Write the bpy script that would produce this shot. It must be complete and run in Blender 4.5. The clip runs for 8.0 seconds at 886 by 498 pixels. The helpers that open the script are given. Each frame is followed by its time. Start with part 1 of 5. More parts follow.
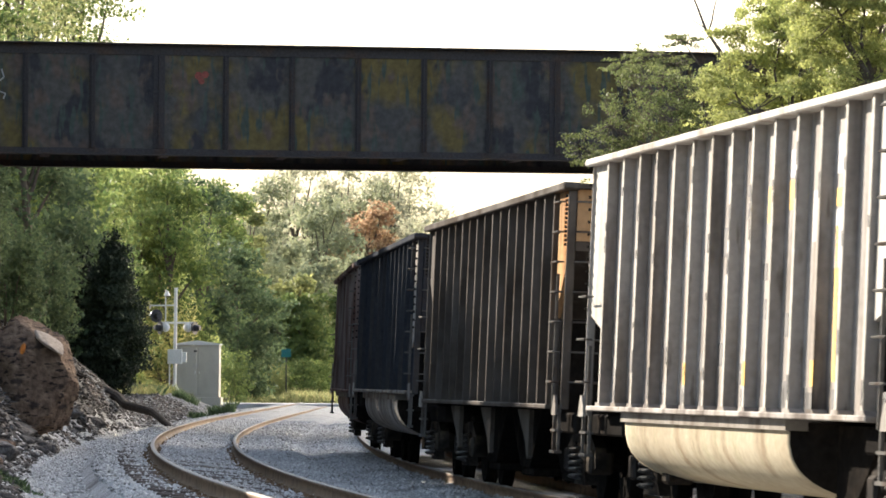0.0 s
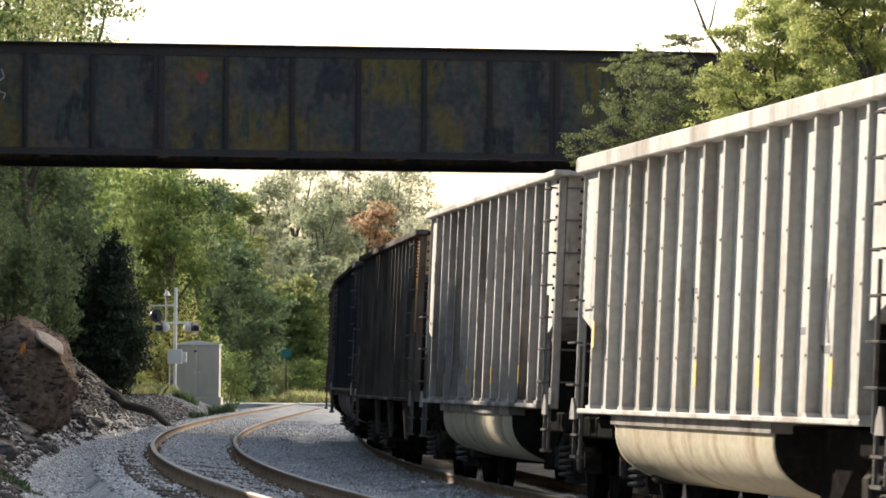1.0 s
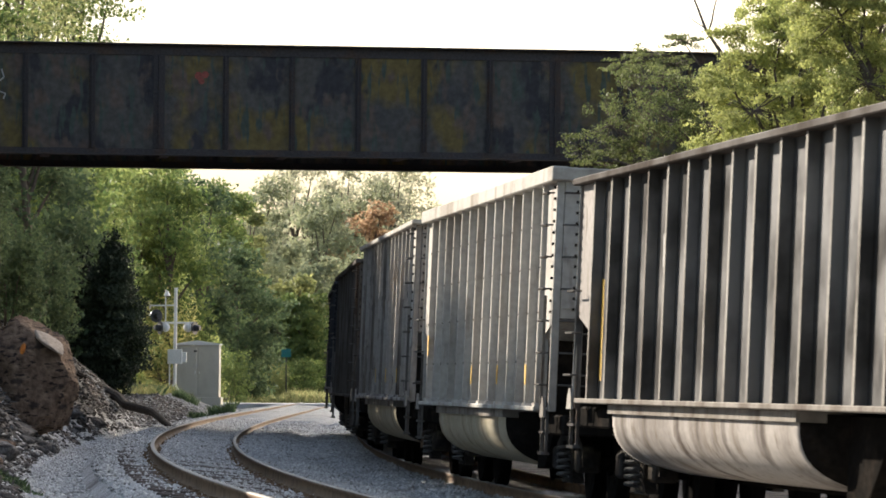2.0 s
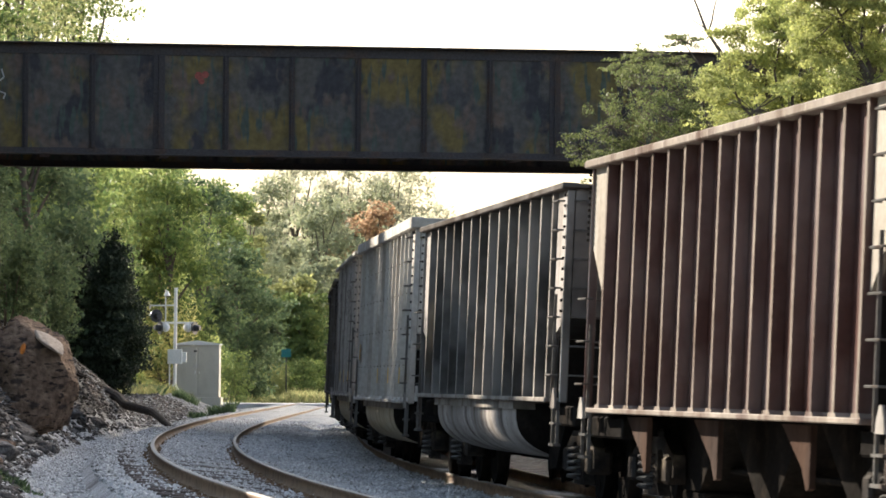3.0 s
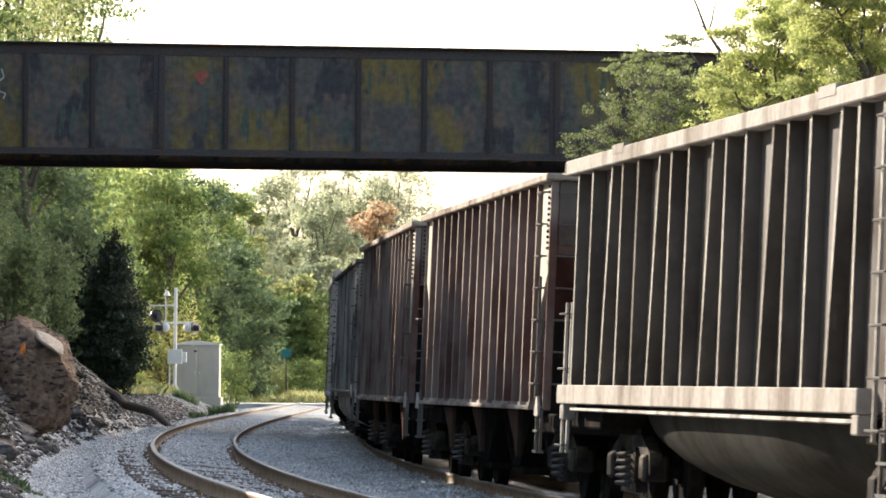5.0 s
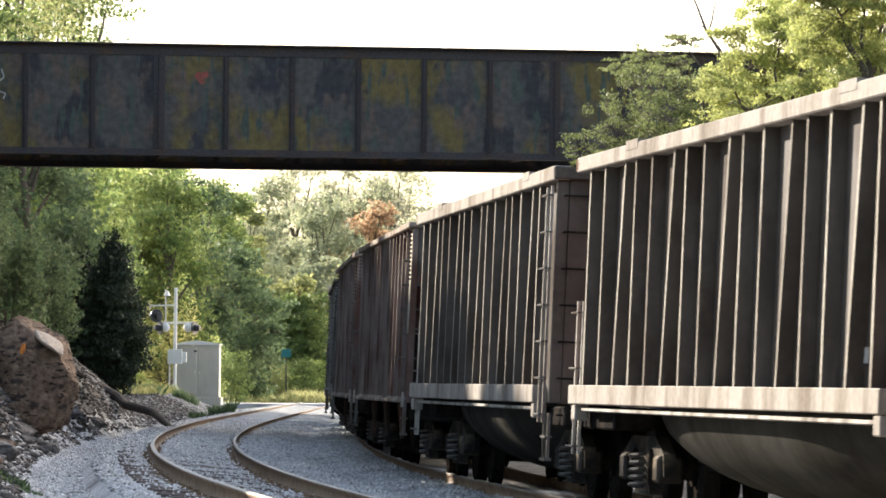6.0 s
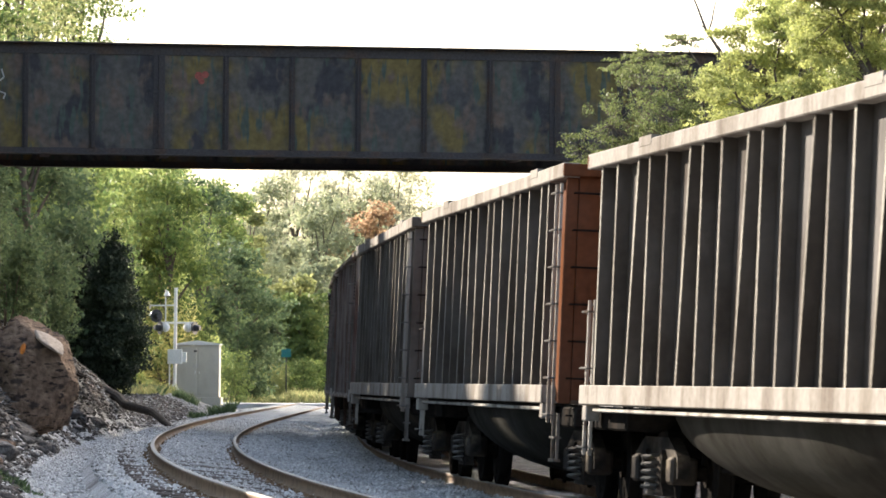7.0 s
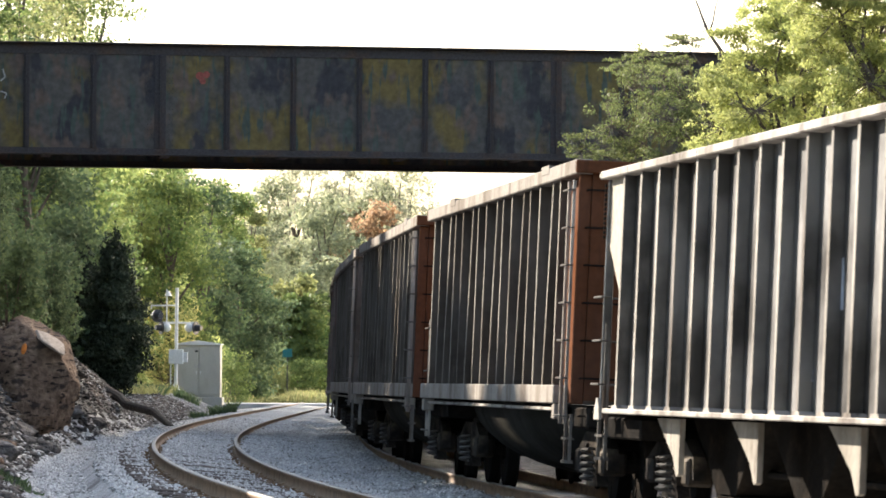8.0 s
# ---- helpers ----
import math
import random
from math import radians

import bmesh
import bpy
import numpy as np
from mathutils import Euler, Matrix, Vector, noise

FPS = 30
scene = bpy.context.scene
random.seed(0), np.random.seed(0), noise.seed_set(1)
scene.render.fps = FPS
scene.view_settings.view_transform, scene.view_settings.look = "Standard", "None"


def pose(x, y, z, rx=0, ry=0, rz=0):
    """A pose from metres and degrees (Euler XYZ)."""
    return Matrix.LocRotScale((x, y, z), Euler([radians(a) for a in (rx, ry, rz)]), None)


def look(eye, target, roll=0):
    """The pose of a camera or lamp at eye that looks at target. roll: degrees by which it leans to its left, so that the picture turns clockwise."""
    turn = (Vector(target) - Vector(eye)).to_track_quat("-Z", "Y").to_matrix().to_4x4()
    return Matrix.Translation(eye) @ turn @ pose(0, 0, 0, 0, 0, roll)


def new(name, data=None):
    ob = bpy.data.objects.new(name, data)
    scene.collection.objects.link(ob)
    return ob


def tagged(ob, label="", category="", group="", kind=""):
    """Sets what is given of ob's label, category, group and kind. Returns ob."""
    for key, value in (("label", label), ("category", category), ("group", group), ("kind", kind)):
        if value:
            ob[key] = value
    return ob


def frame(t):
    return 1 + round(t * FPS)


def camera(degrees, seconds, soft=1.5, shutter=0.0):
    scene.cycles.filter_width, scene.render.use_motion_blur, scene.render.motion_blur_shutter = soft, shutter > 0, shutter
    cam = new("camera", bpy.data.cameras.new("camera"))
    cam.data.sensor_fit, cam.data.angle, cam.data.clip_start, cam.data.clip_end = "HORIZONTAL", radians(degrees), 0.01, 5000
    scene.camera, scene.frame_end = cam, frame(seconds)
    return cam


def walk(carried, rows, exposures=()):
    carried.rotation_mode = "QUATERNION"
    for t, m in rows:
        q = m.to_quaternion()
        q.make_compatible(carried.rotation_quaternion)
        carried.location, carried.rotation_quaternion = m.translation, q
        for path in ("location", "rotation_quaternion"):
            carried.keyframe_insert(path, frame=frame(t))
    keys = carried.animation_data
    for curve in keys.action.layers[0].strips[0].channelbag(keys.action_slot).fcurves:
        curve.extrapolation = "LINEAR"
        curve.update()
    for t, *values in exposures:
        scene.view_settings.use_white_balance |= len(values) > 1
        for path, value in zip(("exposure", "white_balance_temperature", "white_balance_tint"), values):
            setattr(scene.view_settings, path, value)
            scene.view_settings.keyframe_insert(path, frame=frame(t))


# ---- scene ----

cam = camera(2 * math.degrees(math.atan(784 / 8325.7)), 8.0, soft=1.7, shutter=0.15)
EYE = (0.0, 0.0, 1.26)


def aim(yaw):
    """The tripod's view, turned to the left by yaw degrees."""
    a, p = radians(-yaw), radians(1.583)
    return look(EYE, (100 * math.sin(a), 100 * math.cos(a), 1.26 + 100 * math.tan(p)), 0.418)


walk(cam, [(0.0, aim(0)), (7.1, aim(0)), (7.5, aim(0.011)), (8.0, aim(0.014))],
     exposures=[(0.0, 2.1), (0.5, 1.97), (1.0, 1.72), (1.5, 1.64), (2.2, 1.75), (3.0, 2.05), (3.5, 2.22), (4.0, 2.33), (4.5, 2.4), (6.0, 2.48), (8.0, 2.45)])

# ---- daylight ----
SUN_EL, SUN_AZ = 23.0, 41.0  # ahead and to the left of the view
world = bpy.data.worlds.new("sky")
scene.world = world
world.use_nodes = True
wn = world.node_tree.nodes
sky = wn.new("ShaderNodeTexSky")
sky.sky_type, sky.sun_disc = "NISHITA", False
sky.sun_elevation, sky.sun_rotation = radians(SUN_EL), radians(SUN_AZ)
sky.dust_density, sky.air_density, sky.ozone_density = 3.5, 1.0, 0.8
pale = wn.new("ShaderNodeHueSaturation")  # thin high haze
pale.inputs["Saturation"].default_value = 0.82
world.node_tree.links.new(sky.outputs[0], pale.inputs["Color"])
world.node_tree.links.new(pale.outputs[0], wn["Background"].inputs[0])
wn["Background"].inputs[1].default_value = 0.09
sun = new("sun", bpy.data.lights.new("sun", "SUN"))
sun.data.energy, sun.data.angle, sun.data.color = 4.1, radians(1.0), (1.0, 0.895, 0.765)
_a, _e = radians(SUN_AZ), radians(SUN_EL)
_way = Vector((math.sin(_a) * math.cos(_e), -math.cos(_a) * math.cos(_e), -math.sin(_e)))
sun.matrix_world = look(-200 * _way, (0, 0, 0))


# ---- materials ----
def mat(name, base, rough=0.8, metal=0.0, spots=(), grain=0.12, grain_scale=18.0, bump=0.15, per_object=0.0, space="Object", gloss=0.5, relief=0.02, sheen=None):
    """Base colour with fine grain; spots: (colour, scale, low, high, stretch in z) layers of stains or worn paint."""
    m = bpy.data.materials.new(name)
    m.use_nodes = True
    nt = m.node_tree
    n, l = nt.nodes, nt.links
    b = n["Principled BSDF"]
    b.inputs["Roughness"].default_value, b.inputs["Metallic"].default_value = rough, metal
    b.inputs["Specular IOR Level"].default_value = gloss
    co = n.new("ShaderNodeTexCoord")
    last = n.new("ShaderNodeRGB")
    last.outputs[0].default_value = (*base, 1)
    out = last.outputs[0]
    src_co = co.outputs["Object"] if space == "Object" else None
    if space == "World":
        g = n.new("ShaderNodeNewGeometry")
        src_co = g.outputs["Position"]
    for k, (c, sc, lo, hi, zs) in enumerate(spots):
        mp = n.new("ShaderNodeMapping")
        mp.inputs["Scale"].default_value = (1, 1, zs)
        mp.inputs["Location"].default_value = (3.7 * k, 1.9 * k, 0.6 * k)
        l.new(src_co, mp.inputs[0])
        t = n.new("ShaderNodeTexNoise")
        t.inputs["Scale"].default_value, t.inputs["Detail"].default_value = sc, 5
        l.new(mp.outputs[0], t.inputs["Vector"])
        r = n.new("ShaderNodeMapRange")
        r.inputs["From Min"].default_value, r.inputs["From Max"].default_value = lo, hi
        l.new(t.outputs[0], r.inputs[0])
        mx = n.new("ShaderNodeMix")
        mx.data_type = "RGBA"
        mx.inputs[7].default_value = (*c, 1)
        l.new(r.outputs[0], mx.inputs[0])
        l.new(out, mx.inputs[6])
        out = mx.outputs[2]
    t = n.new("ShaderNodeTexNoise")
    t.inputs["Scale"].default_value, t.inputs["Detail"].default_value = grain_scale, 6
    l.new(src_co, t.inputs["Vector"])
    r = n.new("ShaderNodeMapRange")
    r.inputs["From Min"].default_value, r.inputs["From Max"].default_value = 0.3, 0.7
    r.inputs["To Min"].default_value, r.inputs["To Max"].default_value = 1 - grain, 1 + grain
    l.new(t.outputs[0], r.inputs[0])
    hs = n.new("ShaderNodeHueSaturation")
    l.new(out, hs.inputs["Color"])
    val = r.outputs[0]
    if per_object:
        oi = n.new("ShaderNodeObjectInfo")
        r2 = n.new("ShaderNodeMapRange")
        r2.inputs["To Min"].default_value, r2.inputs["To Max"].default_value = 1 - per_object, 1 + per_object
        l.new(oi.outputs["Random"], r2.inputs[0])
        mm = n.new("ShaderNodeMath")
        mm.operation = "MULTIPLY"
        l.new(val, mm.inputs[0])
        l.new(r2.outputs[0], mm.inputs[1])
        val = mm.outputs[0]
    l.new(val, hs.inputs["Value"])
    l.new(hs.outputs[0], b.inputs["Base Color"])
    if bump:
        bp = n.new("ShaderNodeBump")
        bp.inputs["Strength"].default_value, bp.inputs["Distance"].default_value = bump, relief
        l.new(t.outputs[0], bp.inputs["Height"])
        l.new(bp.outputs[0], b.inputs["Normal"])
    if sheen is not None:
        # dull dusty coat with a thin, even gloss
        b.inputs["Specular IOR Level"].default_value, b.inputs["Roughness"].default_value = 0.0, 1.0
        gl = n.new("ShaderNodeBsdfGlossy")
        gl.inputs["Roughness"].default_value = rough
        if bump:
            l.new(bp.outputs[0], gl.inputs["Normal"])
        sh = n.new("ShaderNodeMixShader")
        # the gloss comes and goes over the sheet
        tc, ns, mr = n.new("ShaderNodeTexCoord"), n.new("ShaderNodeTexNoise"), n.new("ShaderNodeMapRange")
        ns.inputs["Scale"].default_value, ns.inputs["Detail"].default_value = 1.1, 5.0
        mr.inputs["From Min"].default_value, mr.inputs["From Max"].default_value = 0.38, 0.62
        mr.inputs["To Min"].default_value, mr.inputs["To Max"].default_value = sheen * 0.35, sheen * 1.5
        l.new(tc.outputs["Object"], ns.inputs["Vector"])
        l.new(ns.outputs[0], mr.inputs["Value"])
        l.new(mr.outputs[0], sh.inputs[0])
        l.new(b.outputs[0], sh.inputs[1])
        l.new(gl.outputs[0], sh.inputs[2])
        l.new(sh.outputs[0], n["Material Output"].inputs[0])
    return m


def leaf_mat(name, c1, c2, through_light=0.5, rough=0.6):
    """Leaves: two colours by leaf, part of the light passes through."""
    m = bpy.data.materials.new(name)
    m.use_nodes = True
    n, l = m.node_tree.nodes, m.node_tree.links
    b = n["Principled BSDF"]
    b.inputs["Roughness"].default_value, b.inputs["Specular IOR Level"].default_value = rough, 0.12
    g = n.new("ShaderNodeNewGeometry")
    mx = n.new("ShaderNodeMix")
    mx.data_type = "RGBA"
    mx.inputs[6].default_value, mx.inputs[7].default_value = (*c1, 1), (*c2, 1)
    l.new(g.outputs["Random Per Island"], mx.inputs[0])
    t = n.new("ShaderNodeTexNoise")
    t.inputs["Scale"].default_value = 0.45
    l.new(g.outputs["Position"], t.inputs["Vector"])
    r = n.new("ShaderNodeMapRange")
    r.inputs["From Min"].default_value, r.inputs["From Max"].default_value = 0.3, 0.7
    r.inputs["To Min"].default_value, r.inputs["To Max"].default_value = 0.65, 1.35
    l.new(t.outputs[0], r.inputs[0])
    hs = n.new("ShaderNodeHueSaturation")
    l.new(mx.outputs[2], hs.inputs["Color"])
    l.new(r.outputs[0], hs.inputs["Value"])
    l.new(hs.outputs[0], b.inputs["Base Color"])
    tr = n.new("ShaderNodeBsdfTranslucent")
    l.new(hs.outputs[0], tr.inputs[0])
    sh = n.new("ShaderNodeMixShader")
    sh.inputs[0].default_value = through_light
    l.new(b.outputs[0], sh.inputs[1])
    l.new(tr.outputs[0], sh.inputs[2])
    l.new(sh.outputs[0], n["Material Output"].inputs[0])
    return m


M = {}
M["ballast"] = mat("ballast", (0.31, 0.31, 0.30), 0.9, gloss=0.15, spots=[((0.38, 0.39, 0.41), 9, 0.5, 0.6, 1), ((0.09, 0.085, 0.08), 0.5, 0.55, 0.75, 1)], grain=0.5, grain_scale=26, bump=1.0, space="World")
M["stone"] = mat("stone", (0.47, 0.47, 0.45), 0.85, gloss=0.2, grain=0.3, grain_scale=40, space="World", spots=[((0.64, 0.64, 0.62), 14, 0.52, 0.6, 1), ((0.11, 0.10, 0.09), 11, 0.55, 0.64, 1), ((0.12, 0.10, 0.085), 0.4, 0.55, 0.8, 1)])
M["rail_side"] = mat("rail_side", (0.20, 0.13, 0.075), 0.7, 0.0, gloss=0.2, spots=[((0.10, 0.06, 0.035), 3, 0.45, 0.7, 1)], grain=0.2, space="World")
M["rail_top"] = mat("rail_top", (0.26, 0.24, 0.21), 0.6, 0.0, gloss=0.25, grain=0.1, space="World")
M["tie"] = mat("tie", (0.075, 0.058, 0.048), 0.9, grain=0.4, grain_scale=12, per_object=0.3, bump=0.4)
M["bank"] = mat("bank", (0.088, 0.083, 0.08), 0.9, gloss=0.15, spots=[((0.17, 0.165, 0.16), 2.5, 0.5, 0.66, 3.5), ((0.115, 0.092, 0.075), 0.8, 0.52, 0.7, 1), ((0.035, 0.032, 0.032), 3.1, 0.54, 0.62, 3.5)], grain=0.5, grain_scale=6, bump=1.0, relief=0.12, space="World")
M["grass"] = mat("grass", (0.12, 0.115, 0.035), 0.95, spots=[((0.16, 0.13, 0.05), 0.35, 0.45, 0.65, 1), ((0.07, 0.09, 0.025), 0.6, 0.5, 0.7, 1)], grain=0.35, grain_scale=5, bump=0.6, space="World")
M["soil"] = mat("soil", (0.05, 0.043, 0.038), 0.95, gloss=0.1, grain=0.4, grain_scale=9, bump=0.8, relief=0.06, space="World")
M["road"] = mat("road", (0.48, 0.48, 0.49), 0.8, spots=[((0.22, 0.22, 0.24), 0.7, 0.45, 0.7, 1)], grain=0.15, space="World")
M["rock"] = mat("rock", (0.18, 0.124, 0.088), 0.9, gloss=0.1, spots=[((0.28, 0.2, 0.14), 1.6, 0.52, 0.68, 2.5), ((0.06, 0.045, 0.037), 2.2, 0.57, 0.64, 1.6), ((0.04, 0.03, 0.026), 5.0, 0.58, 0.63, 3)], grain=0.4, grain_scale=7, bump=1.0, relief=0.1)
M["pale_rock"] = mat("pale_rock", (0.38, 0.31, 0.25), 0.9, grain=0.25, bump=0.5)
M["girder"] = mat("girder", (0.084, 0.078, 0.072), 0.8, gloss=0.2, spots=[((0.06, 0.058, 0.06), 0.6, 0.5, 0.6, 0.7), ((0.135, 0.104, 0.042), 0.8, 0.49, 0.59, 0.8), ((0.042, 0.041, 0.046), 1.5, 0.55, 0.62, 0.5), ((0.115, 0.085, 0.07), 2.4, 0.55, 0.66, 0.6), ((0.062, 0.078, 0.068), 5.0, 0.55, 0.63, 0.2)], grain=0.25, grain_scale=6, bump=0.2)
M["girder_dark"] = mat("girder_dark", (0.06, 0.054, 0.056), 0.8, gloss=0.2, spots=[((0.085, 0.055, 0.042), 1.5, 0.52, 0.7, 1)], grain=0.2, bump=0.2)
M["concrete"] = mat("concrete", (0.32, 0.30, 0.28), 0.9, spots=[((0.18, 0.16, 0.15), 0.7, 0.45, 0.7, 0.4)], grain=0.15, bump=0.3)
M["bark"] = mat("bark", (0.10, 0.08, 0.065), 0.95, grain=0.4, grain_scale=6, bump=0.8)
M["galv"] = mat("galv", (0.62, 0.64, 0.66), 0.5, 0.0, grain=0.12)
M["cabinet_grey"] = mat("cabinet_grey", (0.40, 0.39, 0.35), 0.6, grain=0.06, spots=[((0.33, 0.32, 0.285), 1.2, 0.5, 0.7, 0.5)])
M["black"] = mat("black", (0.018, 0.018, 0.02), 0.6, grain=0.2)
M["signal_black"] = mat("signal_black", (0.02, 0.022, 0.03), 0.4, grain=0.1)
M["sign_green"] = mat("sign_green", (0.0, 0.12, 0.13), 0.5, grain=0.05)
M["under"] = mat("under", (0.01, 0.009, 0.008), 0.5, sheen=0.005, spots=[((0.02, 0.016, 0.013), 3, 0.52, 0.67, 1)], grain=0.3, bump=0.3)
M["truck_dust"] = mat("truck_dust", (0.04, 0.033, 0.026), 0.6, sheen=0.02, spots=[((0.13, 0.105, 0.075), 2.6, 0.56, 0.68, 1), ((0.012, 0.01, 0.009), 1.5, 0.48, 0.6, 1)], grain=0.3, bump=0.3)
M["worn_steel"] = mat("worn_steel", (0.085, 0.08, 0.073), 0.45, sheen=0.04, spots=[((0.06, 0.045, 0.036), 4, 0.52, 0.66, 1)], grain=0.2)
M["lens_red"] = mat("lens_red", (0.25, 0.02, 0.02), 0.25, grain=0.05, bump=0)
M["orange_paint"] = mat("orange_paint", (0.75, 0.24, 0.04), 0.7, grain=0.2)
M["red_paint"] = mat("red_paint", (0.24, 0.06, 0.045), 0.8, grain=0.3)
M["yellow"] = mat("yellow", (0.62, 0.36, 0.03), 0.7, grain=0.2)
M["pale_paint"] = mat("pale_paint", (0.38, 0.37, 0.355), 0.7, grain=0.15)

LEAF = {
    "green": leaf_mat("leaf_green", (0.10, 0.155, 0.056), (0.225, 0.27, 0.088), 0.45),
    "dark": leaf_mat("leaf_dark", (0.068, 0.108, 0.06), (0.138, 0.18, 0.085), 0.42),
    "cedar": leaf_mat("leaf_cedar", (0.022, 0.032, 0.021), (0.04, 0.054, 0.033), 0.15),
    "yellow": leaf_mat("leaf_yellow", (0.279, 0.287, 0.110), (0.549, 0.505, 0.195)),
    "lime": leaf_mat("leaf_lime", (0.21, 0.27, 0.095), (0.42, 0.46, 0.17), 0.5),
    "olive": leaf_mat("leaf_olive", (0.18, 0.215, 0.092), (0.345, 0.345, 0.145), 0.45),
    "red": leaf_mat("leaf_red", (0.30, 0.185, 0.115), (0.42, 0.30, 0.18)),
    # distance haze is mixed into the next two leaf colours
    "pale": leaf_mat("leaf_pale_haze", (0.30, 0.315, 0.225), (0.45, 0.44, 0.31), 0.45),
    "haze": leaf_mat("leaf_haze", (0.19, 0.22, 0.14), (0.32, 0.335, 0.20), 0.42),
    "locust": leaf_mat("leaf_locust", (0.235, 0.275, 0.095), (0.45, 0.465, 0.16), 0.5),
    "locust_dark": leaf_mat("leaf_locust_dark", (0.095, 0.12, 0.05), (0.19, 0.215, 0.08), 0.42),
    "grass": leaf_mat("grass_blade", (0.174, 0.210, 0.085), (0.366, 0.337, 0.160)),
}


# ---- mesh helpers ----
def part(name, bm, material, parent=None, label="", smooth=False):
    me = bpy.data.meshes.new(name)
    bm.to_mesh(me)
    bm.free()
    for mt in material if isinstance(material, (list, tuple)) else [material]:
        me.materials.append(mt)
    if smooth:
        for p in me.polygons:
            p.use_smooth = True
    ob = new(name, me)
    ob.parent = parent
    if label:
        tagged(ob, label)
    return ob


def share(ob, name, parent, m):
    """A further object on ob's mesh."""
    o = new(name, ob.data)
    o.parent = parent
    o.matrix_basis = m
    return o


def thing(name, label, category, m=None, group="", kind=""):
    e = new(name)
    e.empty_display_size = 0.3
    if m is not None:
        e.matrix_basis = m
    return tagged(e, label, category, group, kind)


def box(bm, x0, x1, y0, y1, z0, z1, bevel=0.0):
    r = bmesh.ops.create_cube(bm, size=1)
    for v in r["verts"]:
        v.co = Vector(((x0 + x1) / 2 + v.co.x * (x1 - x0), (y0 + y1) / 2 + v.co.y * (y1 - y0), (z0 + z1) / 2 + v.co.z * (z1 - z0)))
    if bevel:
        es = list({e for v in r["verts"] for e in v.link_edges})
        bmesh.ops.bevel(bm, geom=es, offset=bevel, segments=1, affect="EDGES")
    return bm


def boxes(*rows, bevel=0.0):
    bm = bmesh.new()
    for r in rows:
        box(bm, *r, bevel=bevel)
    return bm


def bar(bm, a, b, r, seg=6):
    """A round bar from a to b."""
    a, b = Vector(a), Vector(b)
    m = Matrix.Translation((a + b) / 2) @ (b - a).to_track_quat("Z", "Y").to_matrix().to_4x4()
    bmesh.ops.create_cone(bm, cap_ends=True, segments=seg, radius1=r, radius2=r, depth=(b - a).length, matrix=m)
    return bm


def prism(pts, x0, x1, bm=None):
    """The outline pts in (y, z), drawn out across from x0 to x1."""
    bm = bm or bmesh.new()
    a = [bm.verts.new((x0, y, z)) for y, z in pts]
    b = [bm.verts.new((x1, y, z)) for y, z in pts]
    k = len(pts)
    bm.faces.new(a)
    bm.faces.new(b[::-1])
    for i in range(k):
        j = (i + 1) % k
        bm.faces.new((a[j], a[i], b[i], b[j]))
    bmesh.ops.recalc_face_normals(bm, faces=bm.faces)
    return bm


def cylinder(bm, m, r1, r2, depth, seg=16):
    bmesh.ops.create_cone(bm, cap_ends=True, segments=seg, radius1=r1, radius2=r2, depth=depth, matrix=m)
    return bm


def raw(name, verts, faces, material, parent=None, label="", smooth=False):
    me = bpy.data.meshes.new(name)
    verts = np.asarray(verts, dtype=np.float32)
    faces = np.asarray(faces, dtype=np.int32)
    k = faces.shape[1]
    me.vertices.add(len(verts))
    me.vertices.foreach_set("co", verts.ravel())
    me.loops.add(faces.size)
    me.loops.foreach_set("vertex_index", faces.ravel())
    me.polygons.add(len(faces))
    me.polygons.foreach_set("loop_start", np.arange(0, faces.size, k, dtype=np.int32))
    if smooth:
        me.polygons.foreach_set("use_smooth", np.ones(len(faces), dtype=bool))
    me.update(calc_edges=True)
    me.materials.append(material)
    ob = new(name, me)
    ob.parent = parent
    if label:
        tagged(ob, label)
    return ob


# ---- the line of the railway ----
GAUGE = 1.505
S_ = np.arange(-110.0, 300.0, 0.25)
_k = np.where(S_ < 112, 1.0937e-3 - 2.0345e-5 * S_ + 0.9153e-7 * S_ ** 2, 0.0)
_th = np.concatenate([[0], np.cumsum((_k[1:] + _k[:-1]) / 2 * 0.25)])
_i0 = int(np.argmin(abs(S_)))
TH_ = _th - _th[_i0] - 0.042289
_x = np.concatenate([[0], np.cumsum(np.sin((TH_[1:] + TH_[:-1]) / 2) * 0.25)])
_y = np.concatenate([[0], np.cumsum(np.cos((TH_[1:] + TH_[:-1]) / 2) * 0.25)])
X_, Y_ = _x - _x[_i0] - 4.93, _y - _y[_i0] + 95.0
Z_ = np.clip(-0.6715e-3 * S_ - 0.129e-5 * S_ ** 2, -0.12, 0.06)
CANT, CANT_T, LOW_T = 0.11, 0.0555, -0.157


def line(s):
    """Centre of the outer track at distance s: x, y, z and heading to the right of +y; straight past its ends."""
    if s < S_[0]:
        d = s - S_[0]
        return X_[0] + d * math.sin(TH_[0]), Y_[0] + d * math.cos(TH_[0]), Z_[0], TH_[0]
    return (float(np.interp(s, S_, X_)), float(np.interp(s, S_, Y_)), float(np.interp(s, S_, Z_)), float(np.interp(s, S_, TH_)))


def apart(s):
    """Distance from the outer track's centre to the inner one's."""
    u = min(1, max(0, (s + 35) / 50))
    return 4.11 + 0.2 * u * u * (3 - 2 * u)


def along(s, off, up):
    x, y, z, th = line(s)
    return Vector((x + off * math.cos(th), y - off * math.sin(th), z + up))


